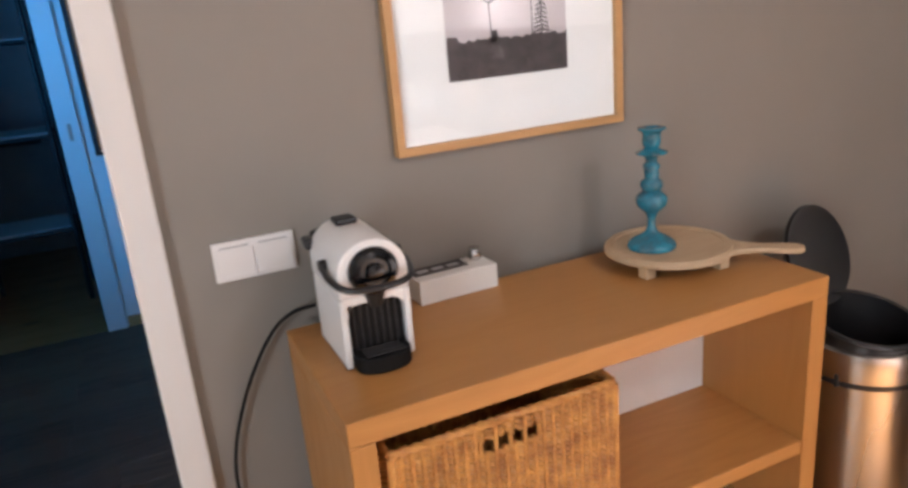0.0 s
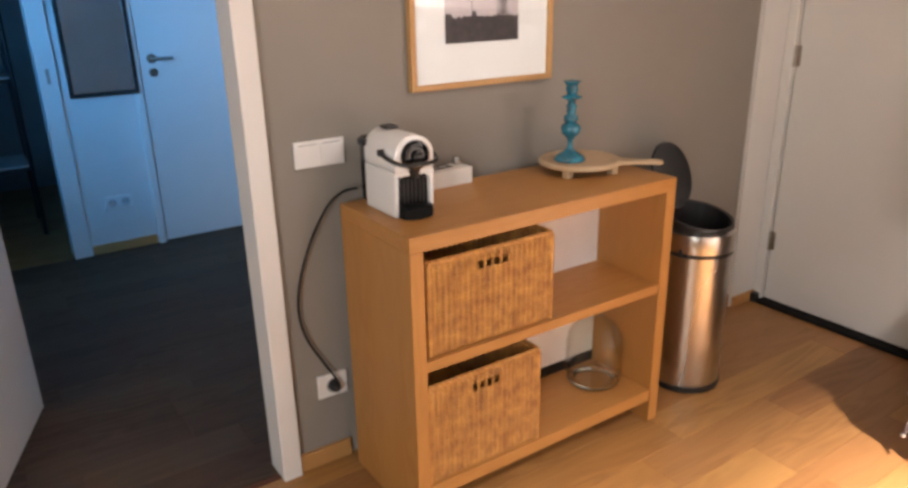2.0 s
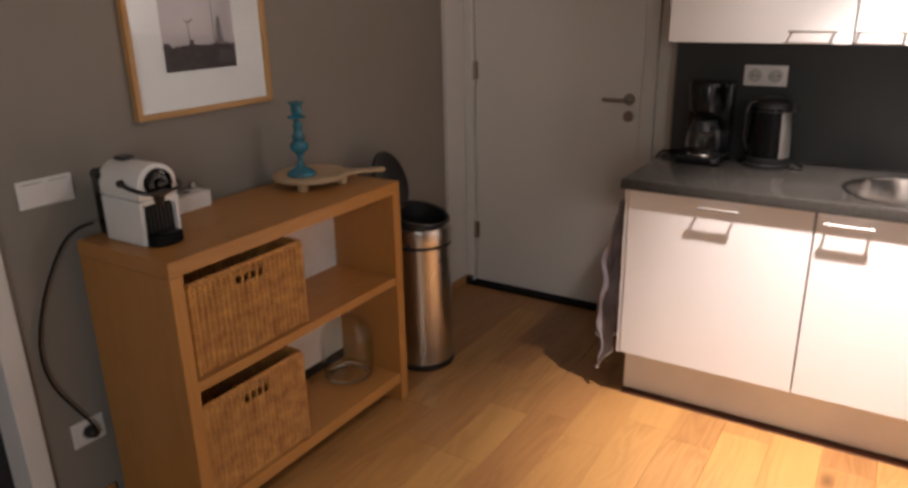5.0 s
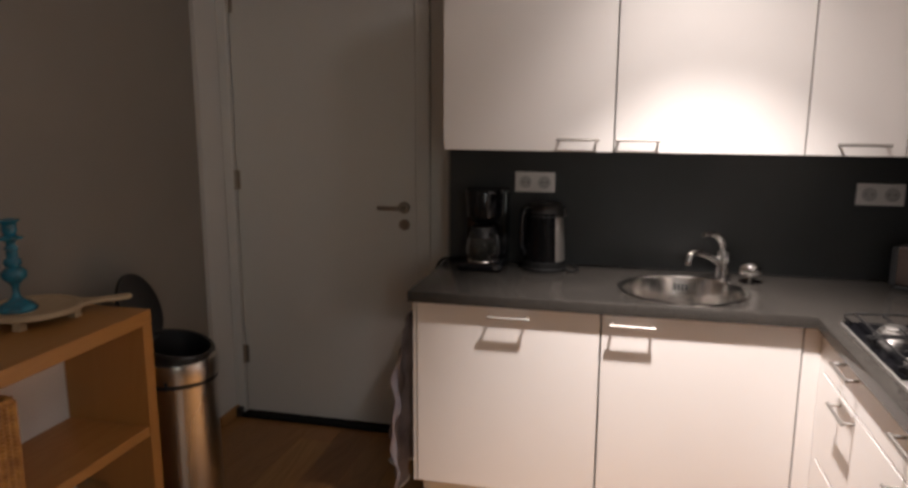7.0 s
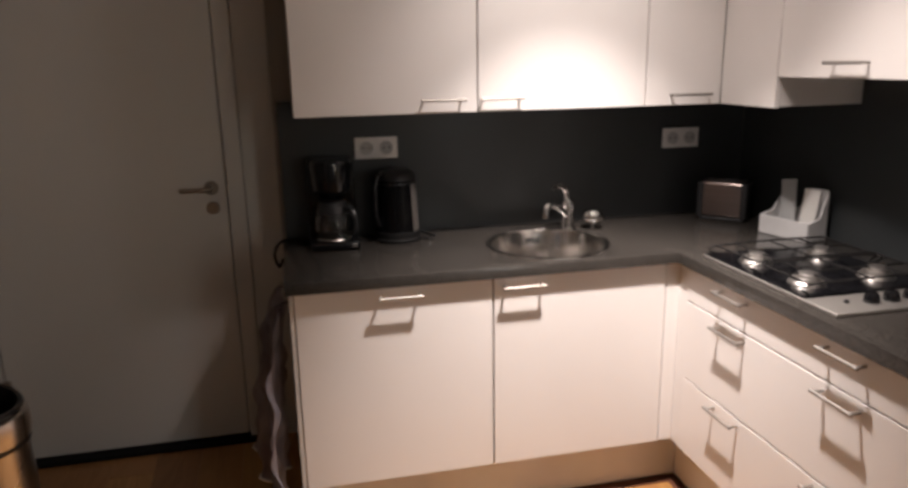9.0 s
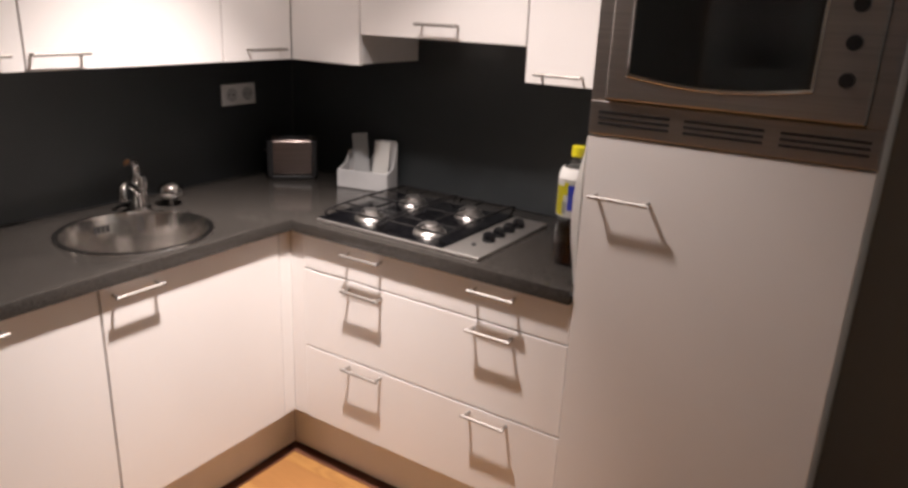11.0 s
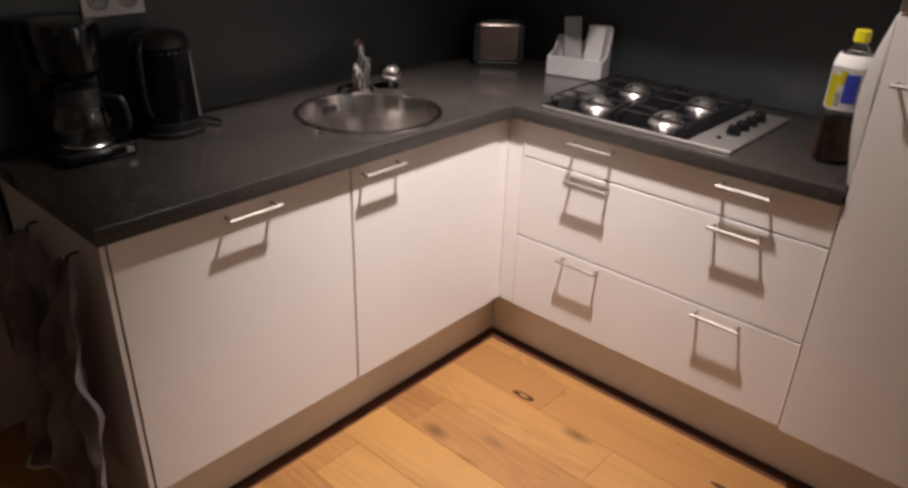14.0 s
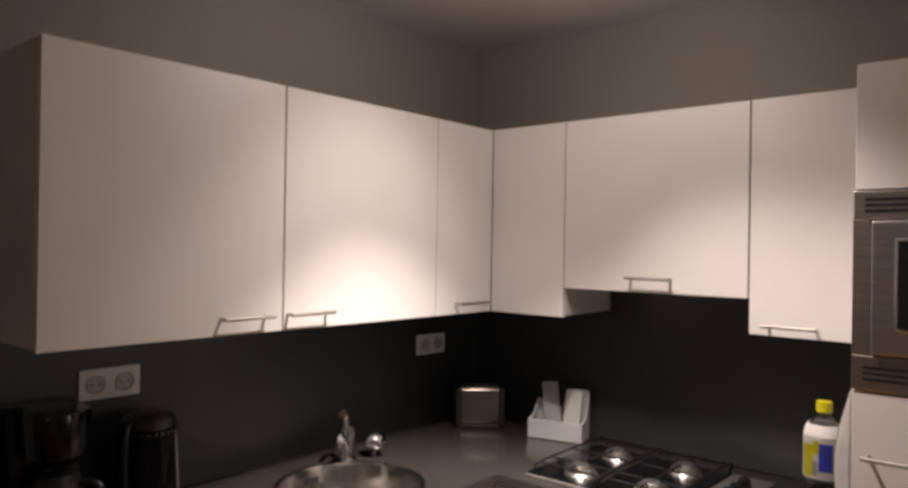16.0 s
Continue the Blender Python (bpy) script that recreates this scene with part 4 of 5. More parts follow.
box(cx - hw + 0.010, cx + hw - 0.010, 1.345, 1.448, z0 + 0.003, z0 + 0.128, 0.002, into=lower)
box(cx - hw + 0.002, cx + hw - 0.002, 1.2865, 1.446, z0 + 0.1155, z0 + 0.1295, 0.003, into=lower)
part("lower_housing", lower, M_WHITEPL, cm)
part("barrel", prism(arch(hw, z0 + 0.131, z0 + 0.168, 0.058), 1.282, 1.452, "y", 0.005, 3), M_WHITEPL, cm)
bay = part("cup_bay", box(cx - hw + 0.0105, cx + hw - 0.0105, 1.302, 1.344, z0 + 0.004, z0 + 0.117), M_RUBBER, cm, "black cup bay")
for k in range(7):
    x = cx - 0.036 + k * 0.012
    part("rib", box(x - 0.0020, x + 0.0020, 1.3000, 1.3025, z0 + 0.030, z0 + 0.108, 0.0008), M_BLACK, bay)
head = turned(lathe([(0, 0.0), (0.041, 0.0), (0.041, 0.008), (0.036, 0.015), (0.027, 0.017), (0.024, 0.012), (0.016, 0.012), (0.014, 0.020), (0.006, 0.022), (0, 0.022)], 32), Matrix.Translation((cx, 1.283, z0 + 0.172)) @ Matrix.Rotation(math.pi / 2, 4, "X"))
part("brewing_head", head, M_BLACKGLOSS, cm, "round black brewing head")
part("outlet", lathe([(0, 0.0), (0.010, 0.0), (0.017, 0.022), (0.020, 0.040), (0, 0.040)], 18, (cx, 1.288, z0 + 0.108)), M_BLACK, cm)
lev = smooth_path([(cx - hw - 0.006, 1.345, z0 + 0.176), (cx - hw - 0.008, 1.300, z0 + 0.166), (cx - 0.050, 1.258, z0 + 0.156), (cx, 1.248, z0 + 0.153), (cx + 0.050, 1.258, z0 + 0.156), (cx + hw + 0.008, 1.300, z0 + 0.166), (cx + hw + 0.006, 1.345, z0 + 0.176)], 5)
part("lever_arm", tube(lev, 0.0056, 8), M_BLACK, cm, "black bent lever arm")
for s in (-1, 1):
    part("lever_hub", turned(lathe([(0, 0), (0.010, 0), (0.010, 0.012), (0, 0.013)], 18), Matrix.Translation((cx + s * (hw - 0.001), 1.345, z0 + 0.176)) @ Matrix.Rotation(s * math.pi / 2, 4, "Y")), M_BLACK, cm)
tr = [(cx + 0.046 * math.cos(a), 1.276 + 0.028 * math.sin(a)) for a in [math.pi + math.pi * k / 16 for k in range(17)]] + [(cx + 0.046, 1.3015), (cx - 0.046, 1.3015)]
part("drip_tray", prism(tr, z0 + 0.001, z0 + 0.030, "z", 0.003), M_RUBBER, cm, "black rounded drip tray")
for k in range(4):
    part("drip_grid_bar", box(cx - 0.034, cx + 0.034, 1.258 + k * 0.011, 1.263 + k * 0.011, z0 + 0.0295, z0 + 0.0335, 0.001), M_BLACKGLOSS, cm)
part("water_tank", box(cx - 0.045, cx + 0.045, 1.4525, 1.512, z0 + 0.002, z0 + 0.196, 0.010), M_BLACKGLOSS, cm, "smoked black water tank")
part("slide_catch", box(cx - 0.022, cx + 0.016, 1.385, 1.425, z0 + 0.2255, z0 + 0.236, 0.004), M_BLACK, cm)
part("tank_lip", box(cx - hw - 0.008, cx - hw + 0.010, 1.440, 1.475, z0 + 0.176, z0 + 0.196, 0.005), M_BLACK, cm)

cm.scale = (1.0, 1.0, 0.955)

cb = thing("power_cable", (0.40, 1.55, 0.27), "black power cable from coffee machine to wall socket", "cable")
part("cord", tube(smooth_path([(0.515, 1.535, SBT + 0.030), (0.470, 1.545, SBT + 0.022), (0.425, 1.553, SBT - 0.015), (0.368, 1.558, 0.755), (0.326, 1.561, 0.640), (0.315, 1.563, 0.540), (0.334, 1.563, 0.450), (0.378, 1.560, 0.360), (0.406, 1.548, 0.305), (0.407, 1.540, 0.285)], 6), 0.0036, 8), M_RUBBER, cb)
part("plug", turned(lathe([(0, 0), (0.019, 0.0), (0.019, 0.012), (0.013, 0.030), (0.008, 0.034), (0, 0.034)], 20), Matrix.Translation((0.406, 1.5715, 0.272)) @ Matrix.Rotation(math.pi / 2, 4, "X")), M_BLACK, cb)

# white box behind the machine
bx = thing("capsule_box", (0.79, 1.515, SBT), "flat white box with dark printed lid on the sideboard", "box")
R = Matrix.Translation((0.790, 1.512, SBT)) @ Matrix.Rotation(radians(2), 4, "Z")
part("carton", turned(box(-0.086, 0.086, -0.038, 0.038, 0.0, 0.050, 0.002), R), M_PAPER, bx)
part("lid_print", turned(box(-0.082, 0.036, -0.008, 0.033, 0.0500, 0.0512), R), M_INK, bx)
for k in range(3):
    part("print_bar", turned(box(-0.070 + k * 0.034, -0.046 + k * 0.034, 0.004, 0.018, 0.0512, 0.0520), R), M_CUP, bx)
fo = turned(lathe([(0, 0), (0.012, 0), (0.015, 0.006), (0.010, 0.022), (0.013, 0.026), (0, 0.024)], 10, (0, 0, 0)), R @ Matrix.Translation((0.062, 0.012, 0.0505)))
tagged(mesh_object("foil_capsule", fo, M_CHROME), "small crumpled silver foil capsule on the box", "capsule")

# round wooden board with a handle, on feet
tb = thing("serving_board", (1.235, 1.375, SBT), "round pale wooden board with handle on small feet", "serving board")
tc = Vector((1.235, 1.385))
hd = Vector((0.74, -0.67)).normalized()
sd = Vector((-hd.y, hd.x))
outl = []
for k in range(41):
    a = radians(17) + (2 * math.pi - radians(34)) * k / 40
    outl.append(tc + hd * (0.132 * math.cos(a)) + sd * (0.132 * math.sin(a)))
for u, v in ((0.150, -0.026), (0.185, -0.017), (0.225, -0.021), (0.250, -0.020), (0.262, -0.008), (0.262, 0.008), (0.250, 0.020), (0.225, 0.021), (0.185, 0.017), (0.150, 0.026)):
    outl.append(tc + hd * u + sd * v)
part("board", prism([(p.x, p.y) for p in outl], SBT + 0.026, SBT + 0.038, "z", 0.004), M_BOARD, tb)
part("rim_ring", lathe([(0.112, 0.0375), (0.113, 0.041), (0.126, 0.041), (0.128, 0.0375)], 48, (tc.x, tc.y, SBT)), M_BOARD, tb)
for a in (75, 208, 300):
    p = tc + Vector((math.cos(radians(a)), math.sin(radians(a)))) * 0.108
    part("foot", box(p.x - 0.013, p.x + 0.013, p.y - 0.013, p.y + 0.013, SBT, SBT + 0.027, 0.003), M_BOARD, tb)

# turquoise candlestick
cs = [(0, 0.0), (0.050, 0.0), (0.052, 0.004), (0.051, 0.008), (0.046, 0.015), (0.037, 0.022), (0.022, 0.030), (0.013, 0.037), (0.009, 0.050), (0.009, 0.066), (0.013, 0.076), (0.020, 0.084), (0.030, 0.093),
      (0.033, 0.104), (0.032, 0.114), (0.024, 0.122), (0.018, 0.127), (0.022, 0.132), (0.024, 0.140), (0.022, 0.148), (0.015, 0.153), (0.0145, 0.157), (0.016, 0.163), (0.0145, 0.169), (0.0155, 0.173), (0.018, 0.178),
      (0.017, 0.184), (0.012, 0.188), (0.012, 0.196), (0.018, 0.202), (0.032, 0.207), (0.033, 0.211), (0.022, 0.215), (0.014, 0.219), (0.018, 0.225), (0.0195, 0.234), (0.018, 0.246), (0.021, 0.253), (0.028, 0.258),
      (0.028, 0.262), (0.014, 0.263), (0.013, 0.235), (0, 0.235)]
solid("candlestick", lathe([(r * 0.97, z * 0.955) for r, z in cs], 36, (1.198, 1.392, SBT + 0.038)), M_TURQ, "turned turquoise glazed candlestick on the wooden board", "candlestick", smooth=50)

# pedal bin with the lid up
bcx, bcy, br = 1.712, 1.268, 0.128
pb = thing("waste_bin", (bcx, bcy, 0), "brushed steel waste bin with black lid flipped up", "waste bin")
part("base_ring", lathe([(0, 0), (br - 0.004, 0), (br + 0.002, 0.004), (br + 0.002, 0.022), (br - 0.004, 0.026), (0, 0.026)], 48, (bcx, bcy, 0)), M_BLACK, pb)
part("steel_body", lathe([(br - 0.006, 0.026), (br - 0.003, 0.026), (br - 0.003, 0.530), (br - 0.006, 0.530), (br - 0.006, 0.026)], 64, (bcx, bcy, 0)), M_STEEL, pb)
part("shadow_gap", lathe([(br - 0.004, 0.531), (br + 0.001, 0.531), (br + 0.001, 0.545), (br - 0.004, 0.545), (br - 0.004, 0.531)], 48, (bcx, bcy, 0)), M_BLACK, pb)
part("steel_collar", lathe([(br - 0.004, 0.546), (br + 0.004, 0.546), (br + 0.006, 0.590), (br + 0.002, 0.612), (br - 0.010, 0.618), (br - 0.014, 0.614), (br - 0.010, 0.548), (br - 0.004, 0.546)], 64, (bcx, bcy, 0)), M_STEEL, pb, "polished steel collar")
bm = lathe([(br - 0.010, 0.618), (br - 0.004, 0.624), (br - 0.008, 0.630), (br - 0.018, 0.628), (br - 0.022, 0.30), (0, 0.30), (0, 0.298), (br - 0.0245, 0.298), (br - 0.0155, 0.60), (br - 0.010, 0.606)], 48, (bcx, bcy, 0))
for v in bm.verts:
    if v.co.z > 0.621:
        v.co.z += max(0.0, (v.co.y - bcy + br) * 0.20)
part("inner_bucket", bm, M_BLACK, pb, "black inner bucket with sloping rim")
ln = Vector((0.16, -0.91, 0.36)).normalized()
lidc = Vector((bcx + 0.006, bcy + 0.142, 0.768))
lid = turned(lathe([(0, 0.004), (0.100, 0.002), (0.122, -0.008), (0.124, 0.0), (0.112, 0.014), (0.060, 0.024), (0, 0.027)], 48), Matrix.Translation(lidc) @ (-ln).to_track_quat("Z", "Y").to_matrix().to_4x4())
part("lid", lid, M_BLACK, pb, "round black lid standing open")
hh = Vector((bcx, bcy + br + 0.004, 0.650))
part("hinge", tube([hh + Vector((0.05, 0, 0)), hh - Vector((0.05, 0, 0))], 0.012, 12), M_BLACK, pb)
part("side_clip", turned(box(-0.008, 0.008, -0.004, 0.006, -0.016, 0.016, 0.003), Matrix.Translation((bcx - br * 0.96, bcy - br * 0.28, 0.545)) @ Matrix.Rotation(radians(16), 4, "Z")), M_BLACK, pb)

# framed photograph
PX0, PX1, PZ0, PZ1 = 0.722, 1.256, 1.143, 1.850
pf = thing("picture_frame", ((PX0 + PX1) / 2, GY, PZ0), "light oak picture frame with white mount and dark landscape photograph", "picture")
fr = 0.017
for a, b, c, d in ((PX0, PX1, PZ0, PZ0 + fr), (PX0, PX1, PZ1 - fr, PZ1)):
    part("frame_rail", box(a, b, GY - 0.026, GY - 0.001, c, d, 0.0015), M_FRAME, pf)
for a in (PX0, PX1 - fr):
    part("frame_rail", box(a, a + fr, GY - 0.0255, GY - 0.001, PZ0 + fr, PZ1 - fr, 0.0015), M_FRAME, pf)
part("mount", box(PX0 + fr, PX1 - fr, GY - 0.012, GY - 0.006, PZ0 + fr, PZ1 - fr), M_PAPER, pf, "white mount card")
FX0, FX1, FZ0, FZ1 = 0.847, 1.121, 1.273, 1.640
ph = part("photograph", box(FX0, FX1, GY - 0.0128, GY - 0.0120, FZ0, FZ1), M_SKYPRINT, pf, "pale evening sky photograph")
rng = random.Random(3)
top = [(FX0 + (FX1 - FX0) * k / 40, FZ0 + 0.074 + rng.uniform(-0.003, 0.004) + (0.010 if k < 4 else 0.0)) for k in range(41)]
part("dark_ground", prism([(FX1, FZ0), (FX0, FZ0)] + top, GY - 0.0136, GY - 0.0128, "y"), M_INK, ph)


def ink(bm, name):
    part(name, bm, M_INK, ph)


def flat(points, w):
    b = bmesh.new()
    for (xa, za), (xb, zb) in zip(points, points[1:]):
        dx, dz = xb - xa, zb - za
        ln2 = math.hypot(dx, dz) or 1
        ox, oz = -dz / ln2 * w, dx / ln2 * w
        prism([(xa - ox, za - oz), (xb - ox, zb - oz), (xb + ox, zb + oz), (xa + ox, za + oz)], GY - 0.0136, GY - 0.0128, "y", into=b)
    return b


hz = FZ0 + 0.072
ink(flat([(0.946, hz), (0.944, hz + 0.070), (0.930, hz + 0.078)], 0.0012), "lamp_post")
ink(flat([(0.944, hz + 0.070), (0.962, hz + 0.080)], 0.0024), "lamp_arm")
ink(flat([(0.938, hz), (0.956, hz), (0.952, hz + 0.018)], 0.006), "hut")
ink(flat([(1.040, hz), (1.040, hz + 0.24)], 0.0010), "mast")
ink(flat([(1.030, hz + 0.20), (1.040, hz + 0.215), (1.050, hz + 0.20)], 0.0035), "mast_head")
for k in range(9):
    zz = hz + 0.006 + k * 0.0085
    wv = 0.020 - k * 0.0019 + rng.uniform(-0.003, 0.003)
    ink(flat([(1.062 - wv, zz), (1.062, zz + 0.006), (1.062 + wv, zz + rng.uniform(-0.002, 0.002))], 0.0018), "branch")
ink(flat([(1.062, hz), (1.062, hz + 0.088)], 0.0016), "trunk")
p = part("glass_pane", box(PX0 + fr, PX1 - fr, GY - 0.0185, GY - 0.0165, PZ0 + fr, PZ1 - fr), M_PANE, pf)
p.visible_shadow = False

# ---- things on the worktop ----
kx, ky = 2.245, 0.072
ke = thing("kettle", (kx, ky, WT), "black and steel electric kettle on its base", "kettle")
part("power_base", lathe([(0, 0), (0.082, 0), (0.083, 0.010), (0.076, 0.018), (0, 0.019)], 40, (kx, ky, WT)), M_RUBBER, ke)
part("jug", lathe([(0, 0.020), (0.074, 0.020), (0.075, 0.030), (0.066, 0.215), (0.062, 0.225), (0, 0.225)], 48, (kx, ky, WT)), M_HOB, ke, "brushed steel jug")
part("foot_ring", lathe([(0.070, 0.0185), (0.0785, 0.0185), (0.0780, 0.036), (0.0755, 0.038), (0.070, 0.038)], 48, (kx, ky, WT)), M_RUBBER, ke)
part("lid", lathe([(0, 0.200), (0.0685, 0.200), (0.066, 0.226), (0.057, 0.240), (0.030, 0.248), (0, 0.249)], 40, (kx, ky, WT)), M_BLACK, ke)
hdir = Vector((-0.50, 0.86, 0)).normalized()
K = Vector((kx, ky, WT))
bmg = bmesh.new()
rows_v = []
for zi in range(7):
    z = 0.0195 + zi * 0.0325
    r = 0.0768 - (z - 0.03) * 0.0486
    rows_v.append([bmg.verts.new((kx + r * math.cos(t), ky + r * math.sin(t), WT + z)) for t in [math.atan2(hdir.y, hdir.x) + radians(a) for a in range(-98, 99, 14)]])
for a, b in zip(rows_v, rows_v[1:]):
    for i in range(len(a) - 1):
        bmg.faces.new((a[i], a[i + 1], b[i + 1], b[i]))
bmesh.ops.solidify(bmg, geom=bmg.faces[:], thickness=-0.002)
part("black_shell", bmg, M_BLACKGLOSS, ke, "glossy black side shell")
hpts = smooth_path([K + hdir * 0.058 + Vector((0, 0, 0.232)), K + hdir * 0.080 + Vector((0, 0, 0.228)), K + hdir * 0.092 + Vector((0, 0, 0.185)), K + hdir * 0.092 + Vector((0, 0, 0.100)), K + hdir * 0.076 + Vector((0, 0, 0.060))], 6)
part("grip", tube(hpts, 0.011, 10), M_BLACKGLOSS, ke)
part("spout", turned(prism([(-0.020, 0), (0.020, 0), (0.0, 0.030)], 0.0, 0.030, "z", 0.002), Matrix.Translation(K - hdir * 0.055 + Vector((0, 0, 0.192))) @ Matrix.Rotation(math.atan2(-hdir.y, -hdir.x) - math.pi / 2, 4, "Z")), M_STEEL, ke)
part("cord_loop", tube(smooth_path([K + Vector((-0.02, -0.075, 0.006)), K + Vector((-0.045, -0.105, 0.006)), K + Vector((-0.015, -0.125, 0.006)), K + Vector((0.035, -0.110, 0.006)), K + Vector((0.088, -0.085, 0.006))], 6), 0.0035, 8), M_BLACK, ke)

mx, my = 2.232, 0.295
co = thing("filter_coffee_maker", (mx, my, WT), "black filter coffee maker with glass jug", "coffee maker")
part("base", box(mx - 0.10, mx + 0.095, my - 0.082, my + 0.082, WT, WT + 0.032, 0.010, 3), M_BLACKGLOSS, co)
part("tank_tower", box(mx + 0.028, mx + 0.098, my - 0.080, my + 0.080, WT + 0.032, WT + 0.292, 0.012, 3), M_BLACKGLOSS, co)
part("filter_head", lathe([(0, 0.175), (0.040, 0.175), (0.062, 0.195), (0.070, 0.280), (0.066, 0.294), (0, 0.298)], 40, (mx - 0.020, my, WT)), M_BLACKGLOSS, co)
jug = part("glass_jug", lathe([(0, 0.034), (0.052, 0.034), (0.062, 0.050), (0.064, 0.085), (0.052, 0.125), (0.044, 0.140), (0.041, 0.140), (0.049, 0.124), (0.061, 0.085), (0.059, 0.051), (0.050, 0.037), (0, 0.037)], 36, (mx - 0.028, my, WT)), M_GLASS, co, "clear glass jug")
part("jug_band", lathe([(0.045, 0.126), (0.0535, 0.118), (0.055, 0.120), (0.047, 0.142), (0.045, 0.126)], 36, (mx - 0.028, my, WT)), M_BLACK, jug)
part("jug_lid", lathe([(0, 0.141), (0.047, 0.141), (0.044, 0.156), (0, 0.160)], 36, (mx - 0.028, my, WT)), M_BLACK, jug)
J = Vector((mx - 0.028, my, WT))
part("jug_handle", tube(smooth_path([J + Vector((-0.035, -0.035, 0.136)), J + Vector((-0.070, -0.062, 0.128)), J + Vector((-0.074, -0.066, 0.070)), J + Vector((-0.048, -0.042, 0.052))], 6), 0.008, 8), M_BLACK, jug)
part("switch", box(mx - 0.104, mx - 0.099, my - 0.070, my - 0.052, WT + 0.010, WT + 0.024, 0.001), M_CHROME, co)
part("hot_plate", lathe([(0, 0.032), (0.058, 0.032), (0.056, 0.0345), (0, 0.0345)], 32, (mx - 0.028, my, WT)), M_STEEL, co)

ck = thing("coffee_maker_cable", (2.30, 0.47, WT), "black power cable hanging over the worktop end", "cable")
part("cord", tube(smooth_path([(2.318, 0.380, WT + 0.012), (2.312, 0.440, WT + 0.008), (2.306, 0.474, WT + 0.004), (2.300, 0.494, WT - 0.020), (2.296, 0.498, WT - 0.050), (2.304, 0.484, WT - 0.085), (2.316, 0.470, WT - 0.060), (2.326, 0.462, WT - 0.120), (2.330, 0.4600, WT - 0.300)], 6), 0.0055, 8), M_RUBBER, ck)

to = thing("toaster", (2.205, -1.165, WT), "brushed steel toaster with black ends in the worktop corner", "toaster")
R = Matrix.Translation((2.200, -1.175, WT)) @ Matrix.Rotation(radians(44), 4, "Z")
part("steel_shell", turned(box(-0.078, 0.078, -0.055, 0.055, 0.014, 0.148, 0.014, 4), R), M_TOAST, to)
for s in (-1, 1):
    part("end_cap", turned(box(s * 0.0785 - 0.012, s * 0.0785 + 0.012, -0.058, 0.058, 0.010, 0.144, 0.008, 3), R), M_BLACK, to)
for y in (-0.022, 0.022):
    part("bread_slot", turned(box(-0.058, 0.058, y - 0.010, y + 0.010, 0.1475, 0.1495, 0.0008), R), M_BLACK, to)
part("base", turned(box(-0.082, 0.082, -0.052, 0.052, 0.0, 0.014, 0.004), R), M_BLACK, to)
part("push_lever", turned(box(0.0885, 0.106, -0.012, 0.012, 0.096, 0.104, 0.003), R), M_BLACK, to)

lr = thing("letter_rack", (1.88, -1.25, WT), "white plastic rack with leaflets beside the hob", "rack")
R = Matrix.Translation((1.890, -1.235, WT)) @ Matrix.Rotation(radians(13), 4, "Z")
part("tray_front", turned(box(-0.098, 0.098, 0.040, 0.046, 0.0, 0.064, 0.002), R), M_CUP, lr)
part("tray_base", turned(box(-0.098, 0.098, -0.040, 0.040, 0.0, 0.006, 0.001), R), M_CUP, lr)
back = [(-0.098, 0.0), (0.098, 0.0), (0.098, 0.118), (0.080, 0.122), (0.062, 0.104), (0.050, 0.092), (0.010, 0.092), (-0.006, 0.120), (-0.016, 0.150), (-0.030, 0.166), (-0.090, 0.168), (-0.098, 0.158)]
part("tray_back", turned(prism(back, -0.046, -0.040, "y", 0.001), R), M_CUP, lr)
for s in (-1, 1):
    sidep = [(-0.040, 0.0), (0.040, 0.0), (0.040, 0.064), (-0.010, 0.075), (-0.040, 0.155 if s < 0 else 0.112)]
    part("tray_side", turned(prism(sidep, s * 0.095 - 0.003, s * 0.095 + 0.003, "x", 0.001), R), M_CUP, lr)
tagged(mesh_object("leaflet", turned(box(-0.030, 0.030, -0.0015, 0.0015, 0.006, 0.192, 0.0005), R @ Matrix.Translation((0.014, 0.005, 0)) @ Matrix.Rotation(radians(8), 4, "Y") @ Matrix.Rotation(radians(7), 4, "X")), M_CARD), "grey folded leaflet standing in the white rack", "leaflet")
tagged(mesh_object("leaflet", turned(box(-0.030, 0.030, -0.0012, 0.0012, 0.006, 0.165, 0.0005), R @ Matrix.Translation((-0.038, -0.015, 0)) @ Matrix.Rotation(radians(-3), 4, "Y") @ Matrix.Rotation(radians(5), 4, "X")), M_PAPER), "white folded leaflet standing in the white rack", "leaflet")

bo = thing("drink_bottle", (0.972, -0.955, WT), "clear iced tea bottle with yellow cap and printed label", "bottle")
bp0, bq0 = 0.972, -0.955
part("bottle_body", lathe([(0, 0.0), (0.034, 0.0), (0.041, 0.008), (0.042, 0.085), (0.036, 0.105), (0.037, 0.115), (0.042, 0.125), (0.042, 0.200), (0.036, 0.228), (0.018, 0.254), (0.014, 0.262), (0.014, 0.272), (0.012, 0.272), (0.012, 0.262), (0.016, 0.253), (0.034, 0.227), (0.0405, 0.199), (0.0405, 0.126), (0.0355, 0.115), (0.0345, 0.105), (0.0405, 0.085), (0.0395, 0.009), (0.033, 0.002), (0, 0.002)], 36, (bp0, bq0, WT)), M_GLASS, bo)
